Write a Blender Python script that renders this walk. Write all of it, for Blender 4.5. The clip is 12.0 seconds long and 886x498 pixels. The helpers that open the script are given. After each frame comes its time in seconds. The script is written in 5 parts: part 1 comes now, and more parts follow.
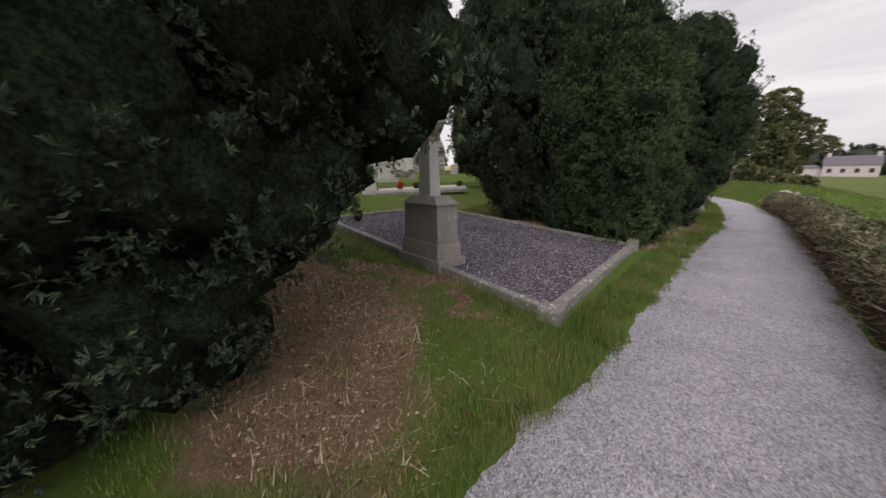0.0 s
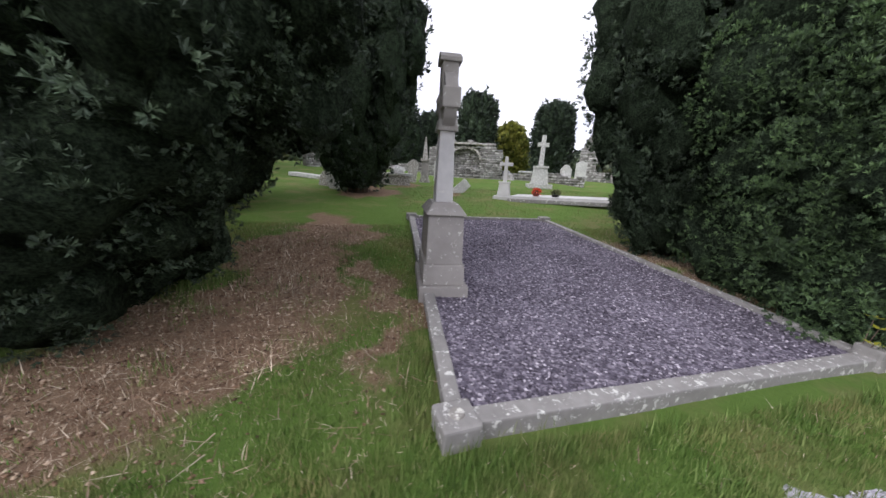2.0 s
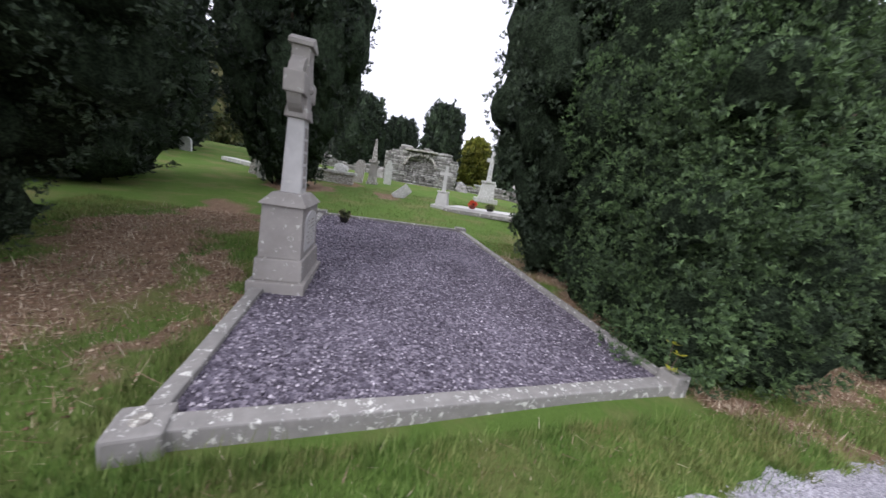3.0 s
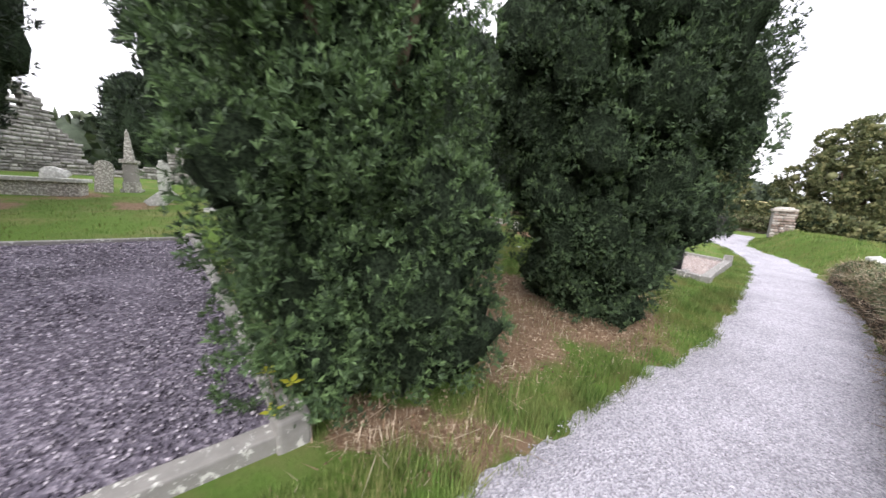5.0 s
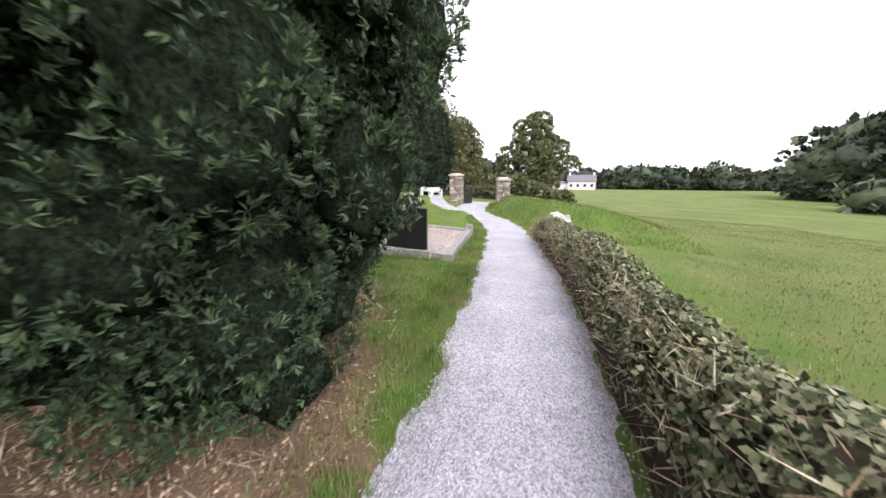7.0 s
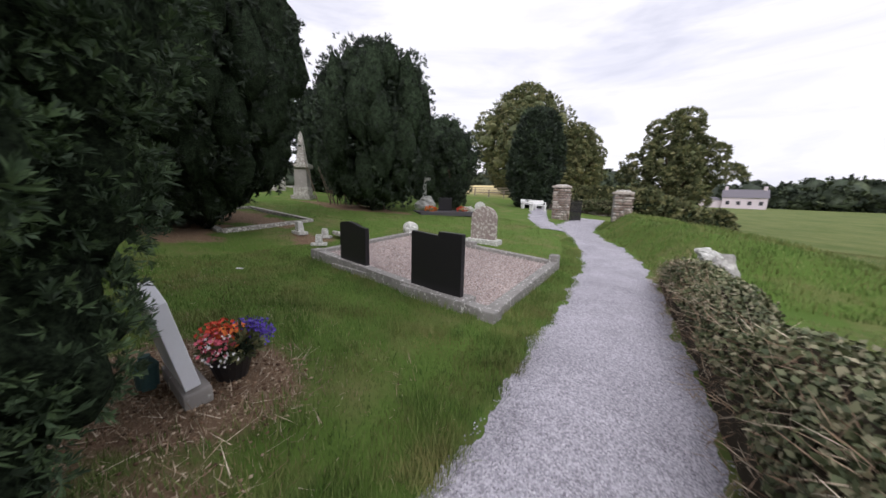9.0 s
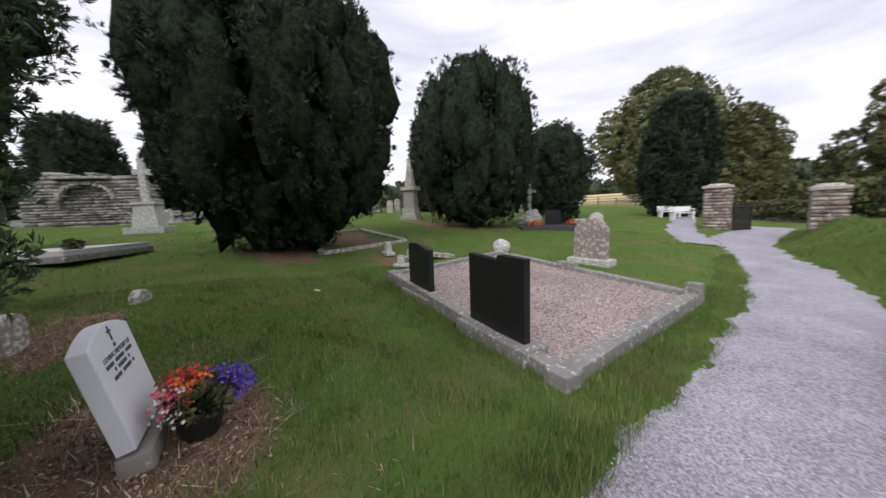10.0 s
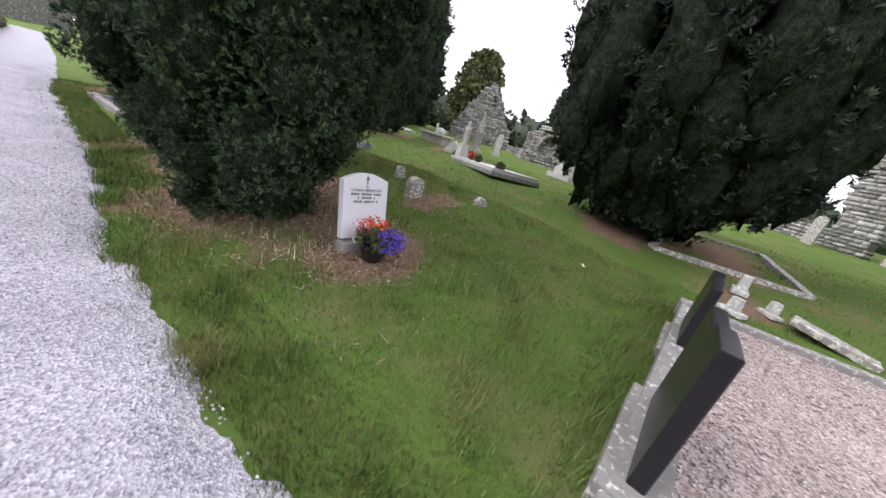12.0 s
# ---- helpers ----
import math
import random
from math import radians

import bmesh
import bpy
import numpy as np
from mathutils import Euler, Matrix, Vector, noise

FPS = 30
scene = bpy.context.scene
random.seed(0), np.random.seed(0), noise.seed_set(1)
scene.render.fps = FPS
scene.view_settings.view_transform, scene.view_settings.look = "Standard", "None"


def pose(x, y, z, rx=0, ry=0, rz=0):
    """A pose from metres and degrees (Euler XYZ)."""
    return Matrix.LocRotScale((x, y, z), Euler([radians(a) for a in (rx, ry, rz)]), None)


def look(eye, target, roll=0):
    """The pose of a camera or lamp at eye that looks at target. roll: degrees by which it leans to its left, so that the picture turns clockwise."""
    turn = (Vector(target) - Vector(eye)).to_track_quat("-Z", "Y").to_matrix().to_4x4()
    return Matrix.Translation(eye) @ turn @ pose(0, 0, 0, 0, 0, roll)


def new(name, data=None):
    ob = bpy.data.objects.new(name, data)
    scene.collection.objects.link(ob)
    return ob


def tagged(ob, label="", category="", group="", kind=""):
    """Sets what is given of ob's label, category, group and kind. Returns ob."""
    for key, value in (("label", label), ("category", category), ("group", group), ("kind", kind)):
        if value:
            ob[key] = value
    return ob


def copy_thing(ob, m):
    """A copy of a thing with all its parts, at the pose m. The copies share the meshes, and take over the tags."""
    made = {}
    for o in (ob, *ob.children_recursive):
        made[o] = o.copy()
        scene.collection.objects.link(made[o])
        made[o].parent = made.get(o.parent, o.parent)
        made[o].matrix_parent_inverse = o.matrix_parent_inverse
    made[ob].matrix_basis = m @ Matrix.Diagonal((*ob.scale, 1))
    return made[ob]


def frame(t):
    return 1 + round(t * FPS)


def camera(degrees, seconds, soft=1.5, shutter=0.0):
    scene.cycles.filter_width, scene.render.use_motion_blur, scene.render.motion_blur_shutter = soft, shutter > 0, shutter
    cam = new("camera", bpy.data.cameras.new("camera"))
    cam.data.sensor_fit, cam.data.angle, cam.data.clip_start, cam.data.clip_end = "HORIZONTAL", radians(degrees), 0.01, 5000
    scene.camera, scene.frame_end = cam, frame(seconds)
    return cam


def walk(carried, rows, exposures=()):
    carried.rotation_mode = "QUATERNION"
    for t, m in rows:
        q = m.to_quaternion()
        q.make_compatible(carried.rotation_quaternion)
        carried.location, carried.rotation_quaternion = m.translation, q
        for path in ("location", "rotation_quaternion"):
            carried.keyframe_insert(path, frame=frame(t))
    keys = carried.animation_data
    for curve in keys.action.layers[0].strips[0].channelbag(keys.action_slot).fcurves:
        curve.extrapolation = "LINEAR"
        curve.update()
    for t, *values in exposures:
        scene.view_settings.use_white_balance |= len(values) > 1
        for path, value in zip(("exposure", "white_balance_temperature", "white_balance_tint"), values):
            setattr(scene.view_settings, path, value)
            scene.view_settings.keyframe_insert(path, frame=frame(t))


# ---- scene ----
PATH = [
    (0.0, 0.118, -0.114, 1.594, 76.23, 0.59, 44.23),
    (0.5, 0.223, 0.553, 1.563, 77.38, 2.11, 56.10),
    (1.0, 0.265, 1.187, 1.557, 75.87, -0.14, 67.20),
    (1.5, 0.263, 1.813, 1.566, 78.00, 0.87, 71.92),
    (2.0, 0.311, 2.462, 1.582, 76.39, -3.07, 78.71),
    (2.5, 0.363, 3.148, 1.613, 75.77, -6.97, 77.24),
    (3.0, 0.499, 3.856, 1.608, 78.53, -9.44, 74.33),
    (3.5, 0.533, 4.588, 1.599, 77.75, -7.38, 66.16),
    (5.5, 0.450, 7.332, 1.608, 79.68, -2.13, 47.56),
    (6.0, 0.399, 8.074, 1.569, 77.00, -0.70, 39.42),
    (6.5, 0.425, 8.758, 1.601, 79.60, 0.89, 24.11),
    (7.0, 0.415, 9.426, 1.563, 78.13, -0.16, 15.54),
    (9.0, 0.510, 12.019, 1.595, 79.80, -1.55, 35.65),
    (9.5, 0.502, 12.610, 1.582, 82.65, 0.70, 45.70),
    (10.0, 0.424, 13.200, 1.567, 82.81, 2.08, 56.81),
    (10.5, 0.275, 13.829, 1.550, 80.03, 1.29, 78.26),
    (11.0, 0.159, 14.287, 1.594, 79.64, -6.80, 100.62),
    (11.5, 0.189, 14.681, 1.557, 71.56, -10.79, 125.04),
    (12.0, 0.072, 15.061, 1.575, 69.63, -15.47, 128.94),
]
cam = camera(110.00, 12.0, soft=1.5, shutter=0.22)
EXPOSURES = [(0.0, -0.1, 6750, 17), (0.5, 0.22, 6600, 17), (1.0, 0.55, 6350, 17), (1.5, 0.6, 6150, 17), (2.5, 0.88, 6000, 18), (3.5, 0.85, 6000, 17), (5.5, 1.3, 6400, 14), (7.0, 1.2, 6350, 15), (9.0, 0.25, 6250, 16), (10.5, 0.2, 6250, 16), (11.0, 0.52, 6150, 17), (12.0, 0.98, 6200, 18)]
walk(cam, [(t, pose(x, y, z, rx, ry, rz)) for t, x, y, z, rx, ry, rz in PATH], EXPOSURES)

# ---- light: an overcast sky and a weak, wide sun ----
SUN_ELEVATION, SUN_TURN = radians(42), radians(150)
world = bpy.data.worlds.new("overcast_sky")
scene.world = world
world.use_nodes = True
wt = world.node_tree
wt.nodes.clear()


def wnode(kind, **values):
    n = wt.nodes.new(kind)
    for k, v in values.items():
        n.inputs[k].default_value = v
    return n


w_out = wnode("ShaderNodeOutputWorld")
w_back = wnode("ShaderNodeBackground", Strength=1.0)
w_sky = wt.nodes.new("ShaderNodeTexSky")
w_sky.sky_type, w_sky.sun_disc = "NISHITA", False
w_sky.sun_elevation, w_sky.sun_rotation = SUN_ELEVATION, SUN_TURN
w_dim = wt.nodes.new("ShaderNodeMix")
w_dim.data_type, w_dim.blend_type = "RGBA", "MULTIPLY"
w_dim.inputs[0].default_value = 1.0
w_dim.inputs[7].default_value = (0.1, 0.1, 0.1, 1)
w_co = wt.nodes.new("ShaderNodeTexCoord")
w_map = wt.nodes.new("ShaderNodeMapping")
w_map.inputs["Scale"].default_value = (1.0, 1.0, 5.0)
w_noise = wnode("ShaderNodeTexNoise", Scale=2.2, Detail=6.0, Roughness=0.55, Distortion=0.6)
w_ramp = wt.nodes.new("ShaderNodeValToRGB")
w_ramp.color_ramp.elements[0].position, w_ramp.color_ramp.elements[0].color = 0.3, (0.68, 0.69, 0.75, 1)
w_ramp.color_ramp.elements[1].position, w_ramp.color_ramp.elements[1].color = 0.60, (0.98, 0.97, 0.98, 1)
w_mix = wt.nodes.new("ShaderNodeMix")
w_mix.data_type = "RGBA"
w_mix.inputs[0].default_value = 0.93
link = wt.links.new
link(w_co.outputs["Generated"], w_map.inputs["Vector"])
link(w_map.outputs["Vector"], w_noise.inputs["Vector"])
link(w_noise.outputs["Fac"], w_ramp.inputs["Fac"])
link(w_sky.outputs["Color"], w_dim.inputs[6])
link(w_dim.outputs[2], w_mix.inputs[6])
link(w_ramp.outputs["Color"], w_mix.inputs[7])
link(w_mix.outputs[2], w_back.inputs["Color"])
link(w_back.outputs["Background"], w_out.inputs["Surface"])

sun_data = bpy.data.lights.new("sun", "SUN")
sun_data.energy, sun_data.angle, sun_data.color = 1.5, radians(50), (1.0, 0.97, 0.93)
sun = new("sun", sun_data)
sun.matrix_world = look((0, 0, 40), (-math.sin(SUN_TURN) * 30, -math.cos(SUN_TURN) * 30, 40 - 30 * math.tan(SUN_ELEVATION)))


# ---- materials ----
class Nodes:
    """Short hand for a node material."""

    def __init__(self, name, roughness=0.8, specular=0.3):
        self.mat = bpy.data.materials.new(name)
        self.mat.use_nodes = True
        self.tree = self.mat.node_tree
        self.shader = self.tree.nodes["Principled BSDF"]
        self.shader.inputs["Roughness"].default_value = roughness
        self.shader.inputs["Specular IOR Level"].default_value = specular
        self.coords = self.tree.nodes.new("ShaderNodeTexCoord").outputs["Object"]

    def add(self, kind, **values):
        n = self.tree.nodes.new(kind)
        for k, v in values.items():
            n.inputs[k.replace("_", " ")].default_value = v
        return n

    def join(self, a, b):
        self.tree.links.new(a, b)

    def noise(self, scale, detail=4.0, rough=0.6, coords=None):
        n = self.add("ShaderNodeTexNoise", Scale=scale, Detail=detail, Roughness=rough)
        self.join(coords or self.coords, n.inputs["Vector"])
        return n.outputs["Fac"]

    def voronoi(self, scale, feature="F1", out="Color"):
        n = self.add("ShaderNodeTexVoronoi", Scale=scale)
        n.feature = feature
        self.join(self.coords, n.inputs["Vector"])
        return n.outputs[out]

    def ramp(self, fac, *stops):
        n = self.tree.nodes.new("ShaderNodeValToRGB")
        while len(n.color_ramp.elements) < len(stops):
            n.color_ramp.elements.new(0.5)
        for e, (p, c) in zip(n.color_ramp.elements, stops):
            e.position, e.color = p, (*c, 1)
        self.join(fac, n.inputs["Fac"])
        return n.outputs["Color"]

    def mix(self, fac, a, b, blend="MIX"):
        n = self.tree.nodes.new("ShaderNodeMix")
        n.data_type, n.blend_type = "RGBA", blend
        for value, slot in ((fac, 0), (a, 6), (b, 7)):
            if isinstance(value, (int, float)):
                n.inputs[slot].default_value = value
            elif isinstance(value, tuple):
                n.inputs[slot].default_value = (*value, 1)
            else:
                self.join(value, n.inputs[slot])
        return n.outputs[2]

    def attribute(self, name):
        n = self.tree.nodes.new("ShaderNodeAttribute")
        n.attribute_name = name
        return n.outputs["Fac"]

    def island(self):
        return self.tree.nodes.new("ShaderNodeNewGeometry").outputs["Random Per Island"]

    def chance(self):
        return self.tree.nodes.new("ShaderNodeObjectInfo").outputs["Random"]

    def colour(self, c):
        if isinstance(c, tuple):
            self.shader.inputs["Base Color"].default_value = (*c, 1)
        else:
            self.join(c, self.shader.inputs["Base Color"])

    def bump(self, height, strength=0.5, distance=0.01):
        n = self.add("ShaderNodeBump", Strength=strength, Distance=distance)
        self.join(height, n.inputs["Height"])
        self.join(n.outputs["Normal"], self.shader.inputs["Normal"])


def grey(v):
    return (v, v, v)


def leaf_material(name, dark, middle, light, translucent=0.12, roughness=0.62):
    m = Nodes(name, roughness, 0.3)
    base = m.ramp(m.island(), (0.0, dark), (0.55, middle), (1.0, light))
    patch = m.ramp(m.noise(1.1, 3), (0.35, grey(0.6)), (0.7, grey(1.25)))
    m.colour(m.mix(1.0, base, patch, "MULTIPLY"))
    m.shader.inputs["Subsurface Weight"].default_value = 0.0
    return m.mat


def grass_material(name, dark, middle, light, dry):
    m = Nodes(name, 0.7, 0.2)
    base = m.ramp(m.island(), (0.0, dark), (0.6, middle), (1.0, light))
    base = m.mix(m.ramp(m.noise(1.7, 5, 0.7), (0.42, grey(0)), (0.66, grey(0.9))), base, dry)
    base = m.mix(m.ramp(m.noise(5.5, 4, 0.7), (0.55, grey(0)), (0.7, grey(0.7))), base, tuple(c * 0.62 for c in dark))
    m.colour(m.mix(1.0, base, m.ramp(m.noise(0.6, 3), (0.35, grey(0.7)), (0.7, grey(1.2))), "MULTIPLY"))
    return m.mat


def stone_material(name, base, lichen=(0.62, 0.61, 0.56), amount=0.5, scale=1.0, dark=0.55, rough=0.9):
    m = Nodes(name, rough, 0.2)
    body = m.mix(m.noise(9 * scale, 6), tuple(c * dark for c in base), tuple(min(c * 1.2, 1) for c in base))
    body = m.mix(m.ramp(m.noise(2.1 * scale, 3), (0.4, grey(0)), (0.7, grey(0.5))), body, tuple(c * 0.55 for c in base))
    spots = m.ramp(m.noise(16 * scale, 5, 0.7), (0.62 - 0.12 * amount, grey(0)), (0.68 - 0.12 * amount, grey(0.9)))
    m.colour(m.mix(spots, body, lichen))
    m.bump(m.noise(60 * scale, 6, 0.7), 0.6, 0.006)
    return m.mat


def rubble_material(name, dark, middle, light, lichen=(0.66, 0.65, 0.6)):
    m = Nodes(name, 0.95, 0.15)
    base = m.ramp(m.island(), (0.0, dark), (0.5, middle), (1.0, light))
    base = m.mix(0.8, base, m.ramp(m.noise(7, 5), (0.3, grey(0.5)), (0.7, grey(1.3))), "MULTIPLY")
    m.colour(m.mix(m.ramp(m.noise(5, 6, 0.7), (0.55, grey(0)), (0.66, grey(0.85))), base, lichen))
    m.bump(m.noise(35, 6, 0.7), 0.8, 0.02)
    return m.mat


def chip_material(name, dark, middle, light):
    m = Nodes(name, 0.8, 0.3)
    base = m.ramp(m.island(), (0.0, dark), (0.6, middle), (1.0, light))
    m.colour(m.mix(0.5, base, m.ramp(m.noise(1.6, 4), (0.3, grey(0.6)), (0.7, grey(1.2))), "MULTIPLY"))
    return m.mat


def bed_material(name, dark, middle, light, scale):
    m = Nodes(name, 0.9, 0.2)
    cells = m.ramp(m.voronoi(scale), (0.1, dark), (0.5, middle), (0.9, light))
    m.colour(m.mix(0.7, cells, m.ramp(m.noise(1.3, 4), (0.3, grey(0.75)), (0.7, grey(1.15))), "MULTIPLY"))
    m.bump(m.voronoi(scale, "F1", "Distance"), 0.8, 0.012)
    return m.mat


def plain_material(name, colour, roughness=0.6, metal=0.0, specular=0.4, grain=20, vary=0.25):
    m = Nodes(name, roughness, specular)
    m.colour(m.mix(m.noise(grain, 5), tuple(c * (1 - vary) for c in colour), tuple(min(1, c * (1 + vary)) for c in colour)))
    m.shader.inputs["Metallic"].default_value = metal
    m.bump(m.noise(grain * 4, 4), 0.25, 0.004)
    return m.mat


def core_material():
    """Core deep inside a crown; shade among twigs and needles painted into its colour."""
    m = Nodes("shade_core", 0.95, 0.05)
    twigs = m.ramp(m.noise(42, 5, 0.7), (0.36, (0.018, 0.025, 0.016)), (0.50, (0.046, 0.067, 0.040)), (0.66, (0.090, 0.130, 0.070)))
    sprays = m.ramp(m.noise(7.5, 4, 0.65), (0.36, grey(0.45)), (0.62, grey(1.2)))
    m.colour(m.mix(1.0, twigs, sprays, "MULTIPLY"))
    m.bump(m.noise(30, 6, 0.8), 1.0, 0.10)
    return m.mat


def ground_material():
    m = Nodes("ground", 0.95, 0.1)
    green = m.mix(m.noise(1.4, 5), (0.088, 0.15, 0.03), (0.14, 0.228, 0.048))
    green = m.mix(m.ramp(m.noise(26, 5, 0.7), (0.35, grey(0)), (0.75, grey(0.55))), green, (0.065, 0.11, 0.022))
    green = m.mix(m.ramp(m.noise(0.8, 5, 0.7), (0.48, grey(0)), (0.68, grey(0.75))), green, (0.21, 0.185, 0.085))
    litter = m.mix(m.noise(7, 6, 0.7), (0.10, 0.062, 0.04), (0.33, 0.225, 0.145))
    litter = m.mix(m.ramp(m.noise(55, 4, 0.7), (0.56, grey(0)), (0.66, grey(0.8))), litter, (0.50, 0.40, 0.28))
    edge = m.mix(0.55, m.attribute("litter"), m.noise(3.2, 5, 0.7), "OVERLAY")
    body = m.mix(m.ramp(edge, (0.36, grey(0)), (0.62, grey(1))), green, litter)
    pasture = m.mix(m.ramp(m.noise(0.25, 8, 0.75), (0.35, grey(0)), (0.65, grey(1))), (0.095, 0.135, 0.04), (0.185, 0.205, 0.075))
    pasture = m.mix(m.ramp(m.noise(1.5, 6, 0.75), (0.5, grey(0)), (0.8, grey(0.5))), pasture, (0.06, 0.11, 0.022))
    body = m.mix(m.attribute("field"), body, pasture)
    wheat = m.mix(m.noise(0.3, 5), (0.50, 0.41, 0.20), (0.66, 0.56, 0.30))
    m.colour(m.mix(m.attribute("wheat"), body, wheat))
    m.bump(m.noise(45, 6, 0.75), 0.9, 0.03)
    return m.mat


M = {
    "ground": ground_material(),
    "path": bed_material("gravel_path", (0.24, 0.23, 0.255), (0.42, 0.405, 0.45), (0.62, 0.60, 0.645), 85),
    "path_chip": chip_material("path_chip", (0.22, 0.21, 0.24), (0.44, 0.425, 0.47), (0.74, 0.72, 0.76)),
    "slate_bed": bed_material("slate_bed", (0.06, 0.052, 0.066), (0.13, 0.115, 0.145), (0.30, 0.27, 0.31), 45),
    "slate_chip": chip_material("slate_chip", (0.06, 0.05, 0.07), (0.17, 0.15, 0.185), (0.62, 0.57, 0.62)),
    "pink_bed": bed_material("pink_bed", (0.24, 0.18, 0.16), (0.42, 0.34, 0.31), (0.60, 0.52, 0.49), 60),
    "pink_chip": chip_material("pink_chip", (0.22, 0.18, 0.165), (0.46, 0.40, 0.375), (0.80, 0.75, 0.72)),
    "yew": leaf_material("yew_foliage", (0.046, 0.066, 0.044), (0.070, 0.103, 0.060), (0.098, 0.142, 0.078)),
    # greener leaf, also lightened for the stronger light on the bushy yew
    "yew_fresh_lit": leaf_material("yew_fresh_lit", (0.042, 0.067, 0.034), (0.077, 0.128, 0.053), (0.138, 0.220, 0.083)),
    "yew_bright": leaf_material("yew_bright", (0.036, 0.056, 0.032), (0.063, 0.102, 0.049), (0.113, 0.174, 0.074)),
    "shade_core": core_material(),
    "cypress": leaf_material("far_yew_foliage", (0.026, 0.036, 0.026), (0.040, 0.058, 0.038), (0.066, 0.094, 0.052)),
    # olive-brown leaf, with the pale haze over the distant round tree mixed in
    "broadleaf": leaf_material("broadleaf", (0.075, 0.092, 0.040), (0.150, 0.170, 0.074), (0.29, 0.275, 0.13)),
    "autumn": leaf_material("yellowing_leaf", (0.10, 0.12, 0.02), (0.22, 0.24, 0.04), (0.34, 0.33, 0.07)),
    "far_wood": leaf_material("far_wood", (0.030, 0.042, 0.028), (0.055, 0.075, 0.045), (0.10, 0.125, 0.065)),
    "ivy": leaf_material("ivy", (0.055, 0.074, 0.032), (0.150, 0.172, 0.082), (0.36, 0.33, 0.21)),
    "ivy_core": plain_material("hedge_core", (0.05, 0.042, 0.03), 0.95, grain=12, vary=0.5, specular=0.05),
    "yellow_leaf": leaf_material("yellow_leaf", (0.35, 0.36, 0.03), (0.5, 0.5, 0.05), (0.62, 0.58, 0.08)),
    "field_blade": grass_material("pasture_blade", (0.10, 0.14, 0.04), (0.175, 0.22, 0.07), (0.29, 0.30, 0.125), (0.30, 0.275, 0.13)),
    "blade": grass_material("grass_blade", (0.066, 0.125, 0.024), (0.122, 0.215, 0.042), (0.245, 0.315, 0.10), (0.235, 0.225, 0.085)),
    "straw": leaf_material("straw", (0.17, 0.105, 0.065), (0.40, 0.29, 0.19), (0.76, 0.66, 0.50)),
    "dead_leaf": chip_material("dead_leaf", (0.09, 0.052, 0.032), (0.27, 0.165, 0.10), (0.62, 0.50, 0.36)),
    "bark": plain_material("bark", (0.10, 0.075, 0.055), 0.95, grain=14, vary=0.5, specular=0.1),
    "twig": plain_material("dead_twig", (0.20, 0.15, 0.12), 0.95, grain=20, vary=0.4, specular=0.1),
    "granite": stone_material("grey_granite", (0.33, 0.31, 0.285), amount=0.1, dark=0.8),
    "granite_pale": stone_material("pale_granite", (0.56, 0.55, 0.53), amount=0.0, dark=0.85),
    "kerb": stone_material("lichened_concrete", (0.30, 0.288, 0.268), (0.66, 0.65, 0.60), 0.45, dark=0.6),
    "old_stone": stone_material("old_stone", (0.34, 0.32, 0.285), (0.66, 0.65, 0.58), 1.0, dark=0.55),
    "white_stone": stone_material("white_stone", (0.55, 0.55, 0.51), (0.74, 0.74, 0.70), 0.9, dark=0.6),
    "headstone_face": stone_material("lichened_headstone", (0.33, 0.27, 0.25), (0.56, 0.54, 0.48), 0.9, scale=0.7, dark=0.6),
    "marble": plain_material("white_marble", (0.76, 0.77, 0.79), 0.45, grain=7, vary=0.06),
    "letter": plain_material("lettering", (0.10, 0.10, 0.11), 0.7),
    "black": plain_material("polished_black_granite", (0.016, 0.015, 0.017), 0.32, grain=60, vary=0.3, specular=0.35),
    "black_rough": plain_material("rough_black_granite", (0.055, 0.052, 0.056), 0.8, grain=40, vary=0.4),
    "rubble": rubble_material("rubble_limestone", (0.17, 0.165, 0.15), (0.31, 0.30, 0.28), (0.50, 0.49, 0.46)),
    "rubble_red": rubble_material("pillar_stone", (0.22, 0.16, 0.13), (0.36, 0.29, 0.25), (0.52, 0.47, 0.42)),
    "mortar": plain_material("mortar", (0.24, 0.23, 0.21), 0.95, grain=30, vary=0.4, specular=0.1),
    "iron": plain_material("painted_iron", (0.03, 0.028, 0.028), 0.55),
    "white_paint": plain_material("white_paint", (0.78, 0.78, 0.77), 0.6, vary=0.08),
    "pot": plain_material("black_plastic", (0.02, 0.018, 0.018), 0.45),
    "terracotta": plain_material("dark_red_pot", (0.16, 0.045, 0.035), 0.7),
    "teal": plain_material("teal_plastic", (0.06, 0.13, 0.13), 0.5),
    "house_wall": plain_material("house_wall", (0.66, 0.58, 0.62), 0.8, grain=3, vary=0.08),
    "house_roof": plain_material("house_roof", (0.16, 0.15, 0.17), 0.8, grain=4, vary=0.2),
    "window": plain_material("dark_window", (0.05, 0.05, 0.06), 0.2),
    "timber": plain_material("fence_timber", (0.24, 0.20, 0.16), 0.9),
}
for key, tone in (("red", (0.62, 0.07, 0.035)), ("orange", (0.75, 0.20, 0.04)), ("pink", (0.72, 0.16, 0.22)), ("white", (0.8, 0.78, 0.74)), ("purple", (0.13, 0.075, 0.45))):
    M["petal_" + key] = plain_material("petal_" + key, tone, 0.7, grain=30, vary=0.3)


# ---- helpers for meshes ----
def mesh(name, verts, faces, material):
    me = bpy.data.meshes.new(name)
    me.from_pydata([tuple(v) for v in verts], [], [tuple(f) for f in faces])
    for m in material if isinstance(material, (list, tuple)) else (material,):
        me.materials.append(m)
    me.update()
    return me


